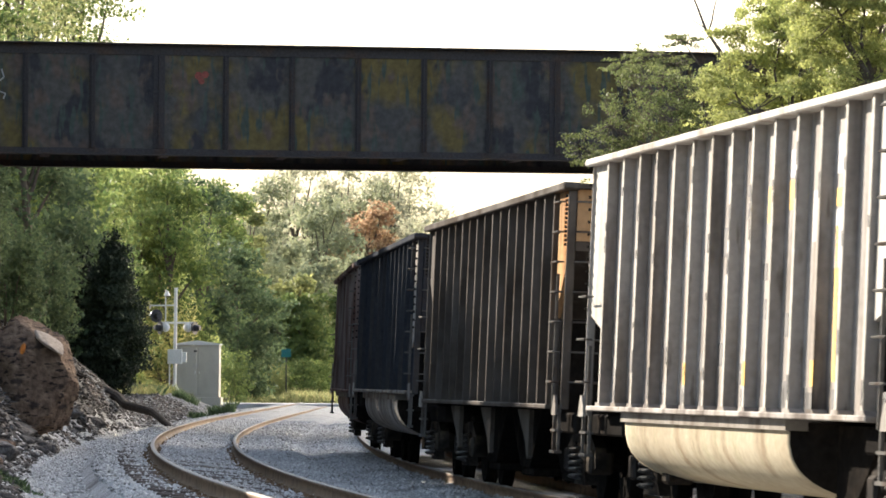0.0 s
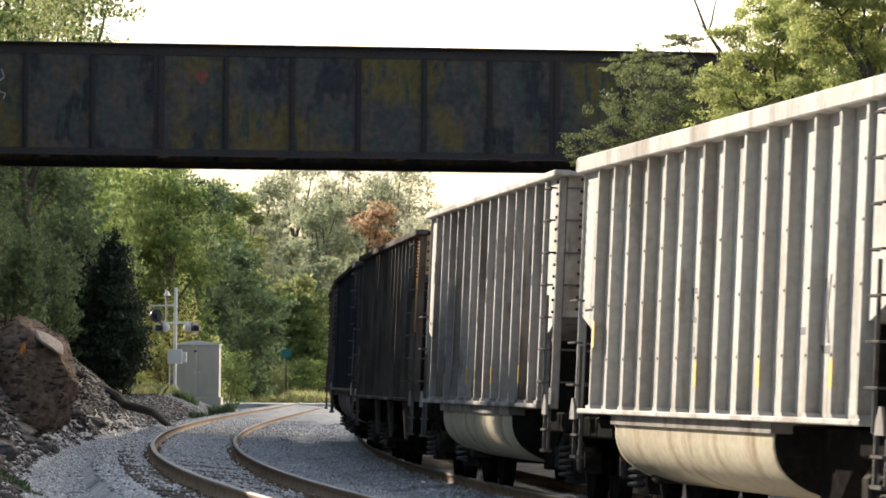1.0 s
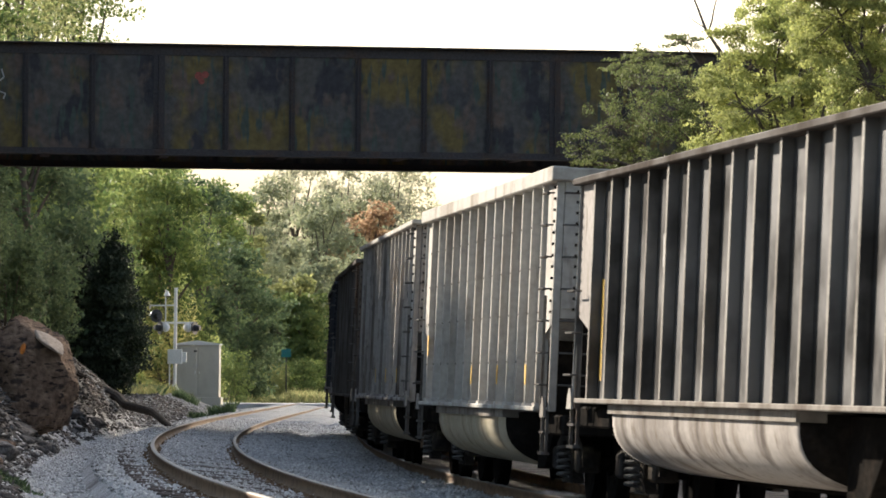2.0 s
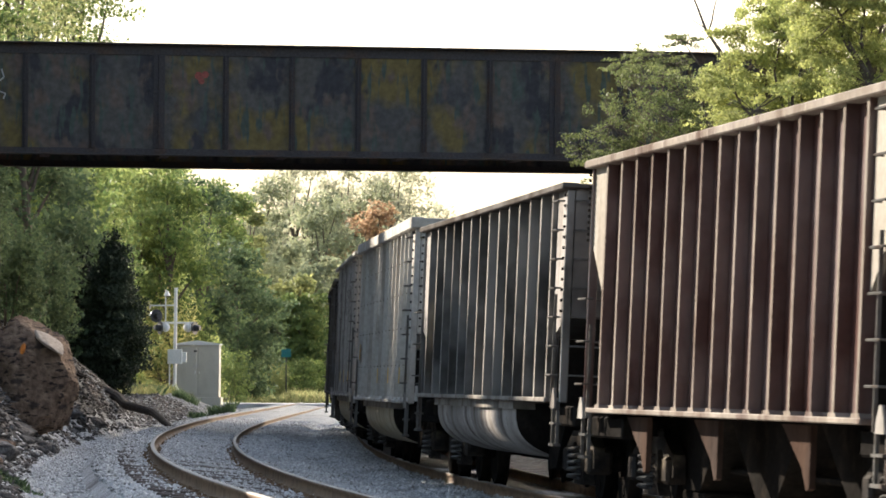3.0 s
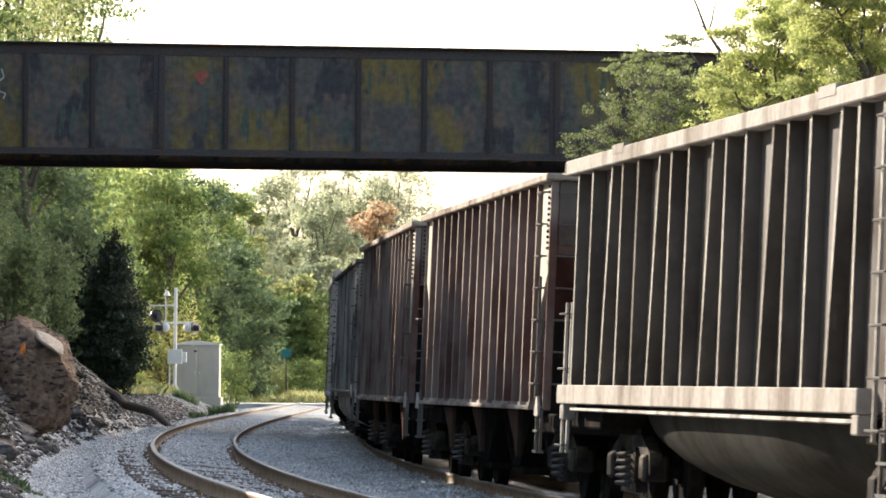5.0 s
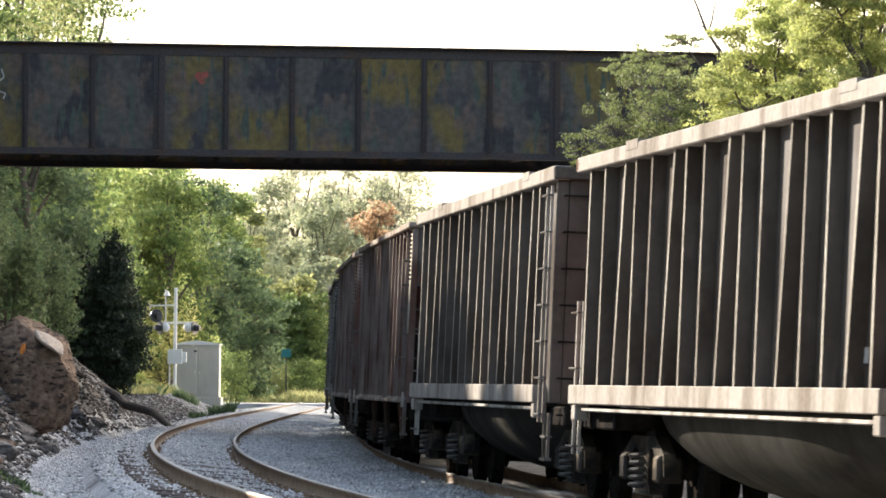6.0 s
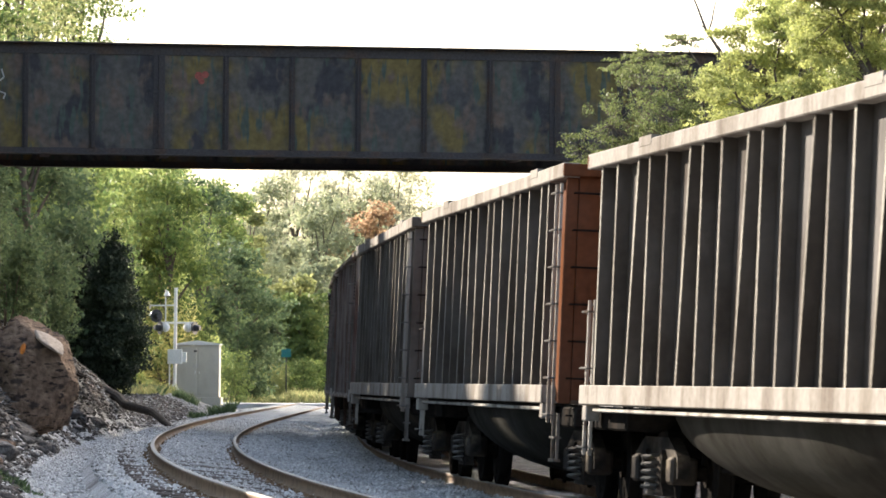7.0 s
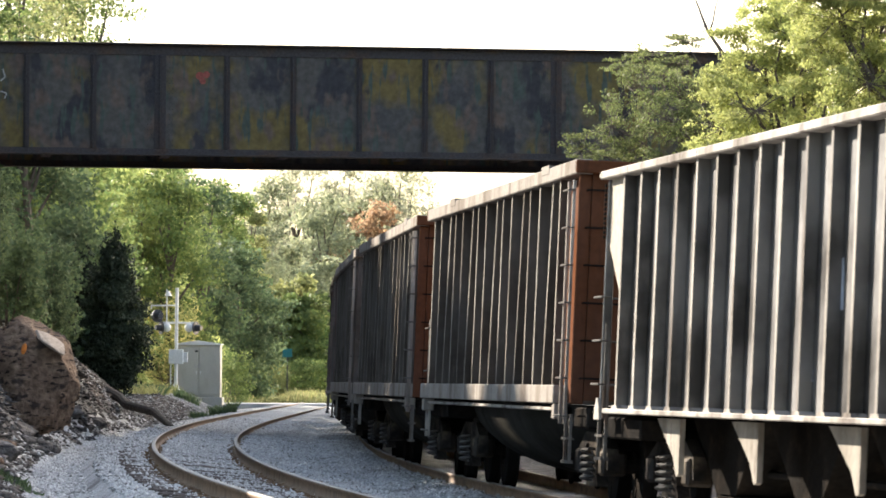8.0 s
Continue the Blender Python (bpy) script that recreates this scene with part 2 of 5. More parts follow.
def sweep(profile, s0, s1, step, off, base):
    """A closed profile (across, up) drawn along the line."""
    ss = np.arange(s0, s1 + step / 2, step)
    verts, faces, k = [], [], len(profile)
    for s in ss:
        o = off(s) if callable(off) else off
        verts += [along(s, o + a, base + b) for a, b in profile]
    for i in range(len(ss) - 1):
        for j in range(k):
            jj = (j + 1) % k
            faces.append((i * k + j, i * k + jj, (i + 1) * k + jj, (i + 1) * k + j))
    return verts, faces


# ---- ground ----
def lateral(x, y):
    """Distance to the right of the outer track's centre (arrays)."""
    s = np.interp(y, Y_, S_)
    return (x - np.interp(y, Y_, X_)) * np.cos(np.interp(y, Y_, TH_)), s


def smooth(a, b, v):
    u = np.clip((v - a) / (b - a), 0, 1)
    return u * u * (3 - 2 * u)


def hills(x, y, seed):
    """Cheap rolling noise."""
    r = np.random.RandomState(seed)
    z = np.zeros_like(x)
    for f, amp in ((0.12, 0.5), (0.31, 0.3), (0.7, 0.2), (1.7, 0.11), (3.9, 0.06)):
        for _ in range(3):
            a, p = r.uniform(0, 6.28, 2)
            z += amp / 2 * np.sin(f * (x * math.cos(a) + y * math.sin(a)) * 6.28 / 2 + p)
    return z


def ground_z(x, y):
    l, s = lateral(x, y)
    z = np.full_like(x, -0.19)
    z += np.where((l > -1.7) & (l < 1.6), CANT * np.clip((0.75 - l) / 1.5, 0, 1.2), 0.0)
    z -= 0.12 * smooth(1.7, 2.3, l) * (1 - smooth(6.2, 6.6, l))
    z += CANT_T * smooth(2.3, 2.8, l) * (1 - smooth(3.4, 4.9, l))
    z -= 0.10 * smooth(1.5, 2.2, -l)
    h = hills(x, y, 4)
    bank = smooth(42, 72, y) * (1 - smooth(118, 160, y))
    out = np.clip(-l - 2.55 - 0.25 * h, 0, None)
    z += bank * (1.75 * smooth(0, 1.9, out) + 2.6 * smooth(1.6, 7, out)) * (1 + 0.22 * h)
    z += bank * smooth(0.05, 0.6, out) * 0.13 * (np.abs(hills(x * 3.1, y * 2.3, 9)) + 0.6 * np.abs(hills(x * 6.7, y * 5.3, 10)) - 0.4)
    low = smooth(105, 140, y) * (1 - smooth(196, 222, y))
    z += low * 0.75 * smooth(0.2, 2.2, out) * (1 + 0.25 * h)
    z += smooth(14, 40, -l) * 1.5 * (1 - smooth(190, 220, y)) * smooth(40, 70, y)
    z += smooth(9, 14, l) * (3.5 + h) * smooth(20, 60, y) * (1 - smooth(170, 215, y))
    z += smooth(250, 320, y) * (1.0 + 0.25 * h) + smooth(320, 700, y) * 3.0
    return z


def grid_ground(name, xs, ys, material):
    gx, gy = np.meshgrid(xs, ys)
    gz = ground_z(gx, gy)
    v = np.stack([gx.ravel(), gy.ravel(), gz.ravel()], 1)
    nx = len(xs)
    i = (np.arange(len(ys) - 1)[:, None] * nx + np.arange(nx - 1)[None]).ravel()
    return raw(name, v, np.stack([i, i + 1, i + nx + 1, i + nx], 1), material, smooth=True)


def spread(a, fine0, fine1, step, b):
    """Coordinates that are fine in the middle and coarse towards both ends."""
    left = [fine0 - step * (1.35 ** k - 1) / 0.35 for k in range(1, 60) if fine0 - step * (1.35 ** k - 1) / 0.35 > a]
    right = [fine1 + step * (1.35 ** k - 1) / 0.35 for k in range(1, 60) if fine1 + step * (1.35 ** k - 1) / 0.35 < b]
    return np.array([a] + left[::-1] + list(np.arange(fine0, fine1 + step / 2, step)) + right + [b])


ground = grid_ground("ground", spread(-3000, -16, 8, 0.22, 3000), spread(-1500, 40, 175, 0.35, 4000), M["bank"])
tagged(ground, "stony dark railway cutting running into grassland", "ground", kind="structure")


def ground_at(x, y):
    return float(ground_z(np.array([float(x)]), np.array([float(y)]))[0])


def strip(name, l0, l1, s0, s1, ds, dl, material, label, lift=0.025, edge=0.12, seed=1):
    """A ground cover laid along the track between two offsets, with ragged edges."""
    r = np.random.RandomState(seed)
    ss = np.arange(s0, s1, ds)
    ll = np.arange(l0, l1 + dl / 2, dl)
    v = []
    for s in ss:
        x, y, z, th = line(s)
        for j, q in enumerate(ll):
            o = q + (r.uniform(-edge, edge) if j in (0, len(ll) - 1) else 0)
            v.append((x + o * math.cos(th), y - o * math.sin(th)))
    v = np.array(v)
    z = ground_z(v[:, 0].copy(), v[:, 1].copy()) + lift
    k = len(ll)
    i = (np.arange(len(ss) - 1)[:, None] * k + np.arange(k - 1)[None]).ravel()
    o = raw(name, np.column_stack([v, z]), np.stack([i, i + 1, i + k + 1, i + k], 1), material, smooth=True)
    return tagged(o, label, name.replace("_", " "), kind="structure")


strip("ballast_bed", -3.2, 5.3, -109, 138, 0.5, 0.22, M["ballast"], "grey crushed-stone ballast bed under two tracks")
strip("verge", -30, 22, 148, 225, 2.0, 1.0, M["grass"], "dry yellow-green grass verge by the crossing", 0.03, 0.5, 3)
field = grid_ground("field", np.arange(-90, 90.1, 3.0), np.arange(241, 420, 2.5), M["grass"])
field.location.z = 0.03
tagged(field, "dry grass field rising beyond the road", "field", kind="structure")


def loose_stones(name, count, l0, l1, s0, s1, size, seed, label, material="stone", flat=0.8):
    """Broken stones lying on the ground along the track, as one mesh."""
    r = np.random.RandomState(seed)
    s = s0 + (s1 - s0) * r.rand(count) ** 1.25
    q = r.uniform(l0, l1, count)
    x = np.interp(s, S_, X_) + q * np.cos(np.interp(s, S_, TH_))
    y = np.interp(s, S_, Y_) - q * np.sin(np.interp(s, S_, TH_))
    z = ground_z(x.copy(), y.copy()) + 0.012
    base = np.array([(1, 0, 0), (-1, 0, 0), (0, 1, 0), (0, -1, 0), (0, 0, flat), (0, 0, -flat)])
    tri = np.array([(0, 2, 4), (2, 1, 4), (1, 3, 4), (3, 0, 4), (2, 0, 5), (1, 2, 5), (3, 1, 5), (0, 3, 5)])
    sz = size * r.uniform(0.5, 1.25, (count, 1, 1))
    jit = base[None] * r.uniform(0.6, 1.3, (count, 6, 3)) + r.uniform(-0.3, 0.3, (count, 6, 3))
    a = r.uniform(0, 6.283, count)
    ca, sa = np.cos(a)[:, None], np.sin(a)[:, None]
    v = jit * sz
    v = np.stack([v[..., 0] * ca - v[..., 1] * sa, v[..., 0] * sa + v[..., 1] * ca, v[..., 2]], -1)
    v += np.stack([x, y, z], 1)[:, None]
    f = tri[None] + 6 * np.arange(count)[:, None, None]
    return tagged(raw(name, v.reshape(-1, 3), f.reshape(-1, 3), M[material]), label, "gravel", kind="stuff")


loose_stones("ballast_stones", 42000, -2.9, 3.6, -54, 60, 0.042, 11, "grey broken ballast stones")
loose_stones("cess_gravel", 7000, -3.0, -2.2, -54, 45, 0.045, 12, "pale grey gravel at the foot of the bank")


loose_stones("bank_debris", 18000, -6.2, -2.75, -42, 90, 0.11, 13, "dark slate debris strewn over the bank", "bank", 0.35)
loose_stones("bank_chips", 1600, -5.5, -2.6, -40, 55, 0.06, 14, "pale slate chips on the bank", "stone", 0.3)


loose_stones("verge_gravel", 14000, -7.0, -1.6, 36, 112, 0.05, 15, "grey gravel mound beside the crossing", "ballast", 0.7)


# ---- track ----
RAIL = [(-0.07, -0.17), (0.07, -0.17), (0.07, -0.155), (0.014, -0.14), (0.010, -0.05), (0.036, -0.035), (0.036, -0.008), (0.028, 0.0), (-0.028, 0.0), (-0.036, -0.008), (-0.036, -0.035), (-0.010, -0.05), (-0.014, -0.14), (-0.07, -0.155)]
_bm = boxes((-1.3, 1.3, -0.115, 0.115, -0.36, -0.175), bevel=0.012)
TIE = bpy.data.meshes.new("tie")
_bm.to_mesh(TIE)
_bm.free()
TIE.materials.append(M["tie"])
_bm = boxes((-0.17, 0.17, -0.1, 0.1, -0.18, -0.168))
for _sx in (-1, 1):
    for _sy in (-1, 1):
        box(_bm, _sx * 0.085 - 0.02, _sx * 0.085 + 0.02, _sy * 0.05 - 0.02, _sy * 0.05 + 0.02, -0.168, -0.145)
PLATE = bpy.data.meshes.new("tie_plate")
_bm.to_mesh(PLATE)
_bm.free()
PLATE.materials.append(M["rail_side"])


def track(name, label, off, low, cant, tie0, tie1):
    t = thing(name, label, "railway track")
    for side, up in ((-1, low + cant), (1, low)):
        o = (lambda s, d=side: off(s) + d * GAUGE / 2)
        v, f = sweep(RAIL, -109, 180, 0.5, o, up)
        r = raw("rail", v, f, M["rail_side"], t, smooth=False)
        r.data.materials.append(M["rail_top"])
        r.data.polygons.foreach_set("material_index", np.array([1 if j % 14 in (6, 7, 8) else 0 for j in range(len(f))], dtype=np.int32))
    rr = random.Random(len(name))
    tilt = math.atan2(cant, GAUGE)
    for i in range(int((tie1 - tie0) / 0.52)):
        s = tie0 + i * 0.52
        x, y, z, th = line(s)
        o = off(s) + rr.uniform(-0.05, 0.05)
        m = Matrix.Translation((x + o * math.cos(th), y - o * math.sin(th), z + low + cant / 2 + rr.uniform(-0.012, 0.006))) @ Euler((0, tilt, -th + rr.uniform(-0.02, 0.02))).to_matrix().to_4x4()
        k = new("tie", TIE)
        k.parent, k.matrix_basis = t, m
        for side in (-1, 1):
            p = new("tie_plate", PLATE)
            p.parent, p.matrix_basis = t, m @ Matrix.Translation((side * GAUGE / 2, 0, 0.0))
    return t


track("railway_track", "empty curved track with rusty-sided polished steel rails", lambda s: 0.0, 0.0, CANT, -62, 94)
track("railway_track", "curved track carrying the coal train", apart, LOW_T, CANT_T, -60, 40)

# road over the tracks
_bm = boxes((-40, 30, 233, 241, -0.35, -0.02), bevel=0.02)
tagged(part("road", _bm, M["road"]), "pale sunlit asphalt road at a level crossing", "road", kind="structure")


# ---- girder bridge ----
def bridge():
    b = thing("railway_bridge", "dark weathered riveted plate-girder bridge over the tracks", "bridge", pose(0, 116, 0, 0, 0, 7.2))
    z0, z1, w0, w1 = 6.68, 9.42, -13.4, 9.6
    for k, y in enumerate((0.0, 7.0)):
        g = part("girder", boxes((w0, w1, y - 0.015, y + 0.015, z0, z1)), M["girder"], b)
        for za, zb in ((z1 - 0.03, z1), (z0, z0 + 0.03)):
            part("flange", boxes((w0, w1, y - 0.24, y + 0.24, za, zb), bevel=0.004), M["girder_dark"], g)
        for za, zb in ((z1 - 0.28, z1 - 0.03), (z0 + 0.03, z0 + 0.17)):
            part("flange_angle", boxes((w0, w1, y - 0.045, y - 0.0151, za, zb), bevel=0.004), M["girder_dark"], g)
        if k == 0:
            for i in range(14):
                x = (44 + 117.3 * (i - 1) - 784) / 71.8
                wide = i in (3, 9)
                h = 0.14 if wide else 0.075
                bm = boxes((x - h, x + h, y - 0.06, y - 0.0151, z0 + 0.17, z1 - 0.28), bevel=0.006)
                box(bm, x - 0.012, x + 0.012, y - 0.17, y - 0.06, z0 + 0.17, z1 - 0.28)
                part("stiffener", bm, M["girder_dark"], g)
                if wide:
                    part("splice_plate", boxes((x - 0.34, x + 0.34, y - 0.03, y - 0.0151, z0 + 0.18, z1 - 0.29)), M["girder"], g)
            bm = bmesh.new()
            for i in range(14):
                x = (44 + 117.3 * (i - 1) - 784) / 71.8
                for dx in ((-0.3, -0.22, 0.22, 0.3) if i in (3, 9) else (-0.055, 0.055)):
                    yy = y - (0.062 if abs(dx) < 0.1 else 0.032)
                    for j in range(18):
                        z = z0 + 0.25 + j * 0.127
                        box(bm, x + dx - 0.013, x + dx + 0.013, yy - 0.012, yy, z - 0.013, z + 0.013)
            for zz in (z1 - 0.09, z1 - 0.22, z0 + 0.1):
                for j in range(190):
                    x = w0 + 0.1 + j * 0.12
                    box(bm, x - 0.013, x + 0.013, y - 0.057, y - 0.045, zz - 0.013, zz + 0.013)
            tagged(part("rivets", bm, M["girder_dark"], g), kind="stuff")
    for i in range(8):
        x = w0 + 0.8 + i * 3.05
        part("cross_beam", boxes((x - 0.12, x + 0.12, 0.02, 6.98, z0 + 0.25, z0 + 0.85), bevel=0.01), M["girder_dark"], b)
    part("deck", boxes((w0, w1, 0.3, 6.7, z0 + 0.86, z0 + 1.05)), M["girder_dark"], b)
    # old paint marks on the web
    bm = bmesh.new()
    for x0, zc in (((353 - 784) / 71.8, 8.62),):
        for dx, dz, rr in ((-0.07, 0.03, 0.1), (0.09, 0.06, 0.09), (0.0, -0.1, 0.08)):
            bmesh.ops.create_cone(bm, cap_ends=True, segments=10, radius1=rr, radius2=rr, depth=0.004, matrix=Matrix.Translation((x0 + dx, -0.0175, zc + dz)) @ Euler((radians(90), 0, 0)).to_matrix().to_4x4())
    part("paint_mark", bm, M["red_paint"], b, "faded red spray-paint mark")
    bm = bmesh.new()
    xx = (2 - 784) / 71.8
    for a, c in (((0, 8.75), (0.06, 8.55)), ((0.06, 8.55), (-0.05, 8.45)), ((-0.05, 8.2), (0.1, 8.15)), ((0.1, 8.15), (0.05, 8.02))):
        bar(bm, (xx + a[0], -0.02, a[1]), (xx + c[0], -0.02, c[1]), 0.018)
    part("paint_mark", bm, M["pale_paint"], b, "pale spray-paint squiggle")
    return b


bridge()
for _x0, _x1, _n in ((-19.0, -13.6, "near"), (9.8, 17.0, "far")):
    _b = thing("bridge_abutment", "stained concrete abutment under the girder bridge", "abutment", pose(0, 116, 0, 0, 0, 7.2), "bridge abutments")
    part("wall", boxes((_x0, _x1, -0.6, 7.6, -1.0, 6.3), bevel=0.05), M["concrete"], _b)
    part("bearing_shelf", boxes((_x0 - 0.1, _x1 + 0.1, -0.75, 7.75, 6.3, 6.675), bevel=0.03), M["concrete"], _b)


# ---- coal train ----
SPEED = 15.591
TRUCK = 5.05


def paint(name, base, wear, dirt, amount=0.55, rough=0.6, sheen=0.012):
    return mat(name, base, rough, 0.0, sheen=sheen, spots=[(wear, 1.3, amount, amount + 0.12, 0.25), (dirt, 2.3, 0.52, 0.68, 0.12), (dirt, 0.5, 0.5, 0.75, 0.5), (wear, 9.0, 0.6, 0.68, 0.2)], grain=0.14, grain_scale=14, bump=0.12)


COAT = {
    "white": paint("coat_white", (0.40, 0.38, 0.34), (0.30, 0.275, 0.24), (0.24, 0.205, 0.17), 0.58, 0.6, 0.05),
    "grey": paint("coat_grey", (0.31, 0.285, 0.26), (0.17, 0.145, 0.12), (0.08, 0.064, 0.054), 0.54, 0.6, 0.03),
    "black": paint("coat_black", (0.046, 0.037, 0.03), (0.07, 0.057, 0.047), (0.055, 0.045, 0.037), 0.58, 0.5, 0.05),
    "black_gloss": paint("coat_black_gloss", (0.02, 0.018, 0.016), (0.05, 0.044, 0.038), (0.02, 0.018, 0.015), 0.56, 0.42, 0.17),
    "blue": paint("coat_blue", (0.030, 0.034, 0.042), (0.05, 0.05, 0.053), (0.055, 0.05, 0.047), 0.58),
    "maroon": paint("coat_maroon", (0.065, 0.028, 0.022), (0.08, 0.047, 0.038), (0.038, 0.02, 0.018), 0.56, 0.4, 0.1),
    # pale copy of the maroon, for rib faces painted as sunlit
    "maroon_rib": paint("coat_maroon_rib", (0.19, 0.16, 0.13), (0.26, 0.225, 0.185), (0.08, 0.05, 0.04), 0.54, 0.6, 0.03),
    "rust": paint("coat_rust", (0.095, 0.036, 0.016), (0.066, 0.026, 0.013), (0.075, 0.032, 0.018), 0.55),
    "sill": paint("coat_sill", (0.235, 0.215, 0.19), (0.16, 0.138, 0.115), (0.12, 0.10, 0.083), 0.54, 0.6, 0.015),
    # both rib coats hold the sun's gleam on the ribs' outer faces
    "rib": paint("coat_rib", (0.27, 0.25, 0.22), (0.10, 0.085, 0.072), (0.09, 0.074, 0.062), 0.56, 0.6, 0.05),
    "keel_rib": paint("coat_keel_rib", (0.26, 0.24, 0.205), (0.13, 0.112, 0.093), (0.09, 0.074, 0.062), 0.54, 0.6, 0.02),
    "bay": paint("coat_bay", (0.10, 0.088, 0.074), (0.06, 0.05, 0.042), (0.05, 0.04, 0.033), 0.54),
    "wing": paint("coat_wing", (0.058, 0.037, 0.027), (0.028, 0.018, 0.014), (0.04, 0.022, 0.017), 0.5),
    "tan": paint("coat_tan", (0.40, 0.25, 0.13), (0.22, 0.11, 0.05), (0.2, 0.12, 0.06), 0.5),
    # pale coat for end plates, direct sunlight put into the colour
    "plate": paint("coat_plate_lit", (0.30, 0.27, 0.225), (0.22, 0.19, 0.155), (0.2, 0.165, 0.13), 0.58, 0.6, 0.02),
    "belly": paint("coat_belly", (0.024, 0.023, 0.019), (0.018, 0.016, 0.014), (0.015, 0.013, 0.011), 0.54),
    "cream": paint("coat_cream", (0.37, 0.325, 0.24), (0.32, 0.29, 0.2), (0.24, 0.19, 0.13), 0.56),
}


def add_wheelset(parent, y):
    bm = bmesh.new()
    turn = Euler((0, radians(90), 0)).to_matrix().to_4x4()
    for sx in (-1, 1):
        cylinder(bm, Matrix.Translation((sx * 0.735, 0, 0)) @ turn, 0.457, 0.457, 0.11, 24)
        cylinder(bm, Matrix.Translation((sx * 0.66, 0, 0)) @ turn, 0.485, 0.485, 0.03, 24)
        cylinder(bm, Matrix.Translation((sx * 0.80, 0, 0)) @ turn, 0.14, 0.12, 0.06, 12)
        for a in range(4):
            q = a * math.pi / 2
            box(bm, sx * 0.79 - 0.01, sx * 0.79 + 0.012, 0.28 * math.cos(q) - 0.05, 0.28 * math.cos(q) + 0.05, 0.28 * math.sin(q) - 0.05, 0.28 * math.sin(q) + 0.05)
    cylinder(bm, turn, 0.08, 0.08, 1.9, 10)
    w = part("wheelset", bm, M["under"], parent)
    w.matrix_basis = pose(0, y, 0.457)
    return w


def add_truck(parent, y):
    """Three-piece freight truck with coil springs."""
    t = part("truck", boxes((-1.1, 1.1, -0.2, 0.2, 0.60, 0.86), bevel=0.03), M["under"], parent, "greasy cast-steel freight truck")
    t.matrix_basis = pose(0, y, 0)
    for sx in (-1, 1):
        bm = bmesh.new()
        a, b = sx * 1.02, sx * 1.14
        prism([(-1.12, 0.40), (-1.05, 0.62), (-0.6, 0.78), (0.6, 0.78), (1.05, 0.62), (1.12, 0.40), (0.75, 0.46), (0.5, 0.66), (0.3, 0.66), (0.3, 0.34), (0.42, 0.22), (-0.42, 0.22), (-0.3, 0.34), (-0.3, 0.66), (-0.5, 0.66), (-0.75, 0.46)], a, b, bm)
        for yy in (-0.89, 0.89):
            box(bm, sx * 1.06 - 0.13, sx * 1.06 + 0.13, yy - 0.13, yy + 0.13, 0.34, 0.60, bevel=0.03)
        part("side_frame", bm, M["truck_dust"], t, "dusty cast side frame")
        for dy in (-0.1, 0.1):
            bm = bmesh.new()
            prev = None
            for j in range(45):
                q = j * 6.2832 / 9
                c = Vector((0.072 * math.cos(q), 0.072 * math.sin(q), 0.27 + j * 0.0078))
                ring = [bm.verts.new(c + Vector((0.016 * math.cos(w) * math.cos(q), 0.016 * math.cos(w) * math.sin(q), 0.016 * math.sin(w)))) for w in (0, 1.57, 3.14, 4.71)]
                if prev:
                    for e in range(4):
                        bm.faces.new((prev[e], prev[(e + 1) % 4], ring[(e + 1) % 4], ring[e]))
                prev = ring
            part("coil_spring", bm, M["worn_steel"], t).matrix_basis = pose(sx * 1.18, dy, 0)
    return t, [add_wheelset(t, -0.89), add_wheelset(t, 0.89)]


WHEELS = []
CARS = []


def grab_iron(parent, a, b, out):
    """A bar from a to b held off its plate by two short legs."""
    a, b, out = Vector(a), Vector(b), Vector(out)
    bm = bmesh.new()
    bar(bm, a + out, b + out, 0.011, 5)
    bar(bm, a, a + out, 0.01, 4)
    bar(bm, b, b + out, 0.01, 4)
    return part("grab_iron", bm, M["worn_steel"], parent)


def stirrup(parent, x, y0, y1, z0, z1):
    """Sill step: two legs and two treads."""
    bm = boxes((x - 0.015, x + 0.015, y0 - 0.018, y0 + 0.018, z0, z1), (x - 0.015, x + 0.015, y1 - 0.018, y1 + 0.018, z0, z1),
               (x - 0.04, x + 0.04, y0, y1, z0, z0 + 0.03), (x - 0.04, x + 0.04, y0, y1, (z0 + z1) / 2 - 0.012, (z0 + z1) / 2 + 0.012))
    return part("stirrup_step", bm, M["worn_steel"], parent)


def hull(y0, y1, z, deep, wide, power, blunt, n=18, stations=16, square=1.0):
    """A rounded belly under the sides, deepest in the middle; blunt: share of the length that keeps full depth."""
    bm = bmesh.new()
    rings = []
    for k in range(stations + 1):
        u = 2 * k / stations - 1
        d = (1 - max(0.0, (abs(u) - blunt) / (1 - blunt)) ** power) ** (1 / power)
        d = max(0.02, d)
        ring = []
        for i in range(n + 1):
            ca, sa = math.cos(math.pi * i / n), max(0.0, math.sin(math.pi * i / n))
            ring.append(bm.verts.new((wide * (0.55 + 0.45 * d) * math.copysign(abs(ca) ** square, ca), y0 + (y1 - y0) * k / stations, z - deep * d * sa ** square)))
        rings.append(ring)
    for p, q in zip(rings, rings[1:]):
        for i in range(n):
            bm.faces.new((p[i], p[i + 1], q[i + 1], q[i]))
    for p in (rings[0], rings[-1]):
        bm.faces.new(p).material_index = 1
    bmesh.ops.recalc_face_normals(bm, faces=bm.faces)
    for fc in bm.faces:  # end caps get the second, dark material: their shade as colour
        if abs(fc.normal.y) > 0.6:
            fc.material_index = 1
            fc.smooth = False
    return bm


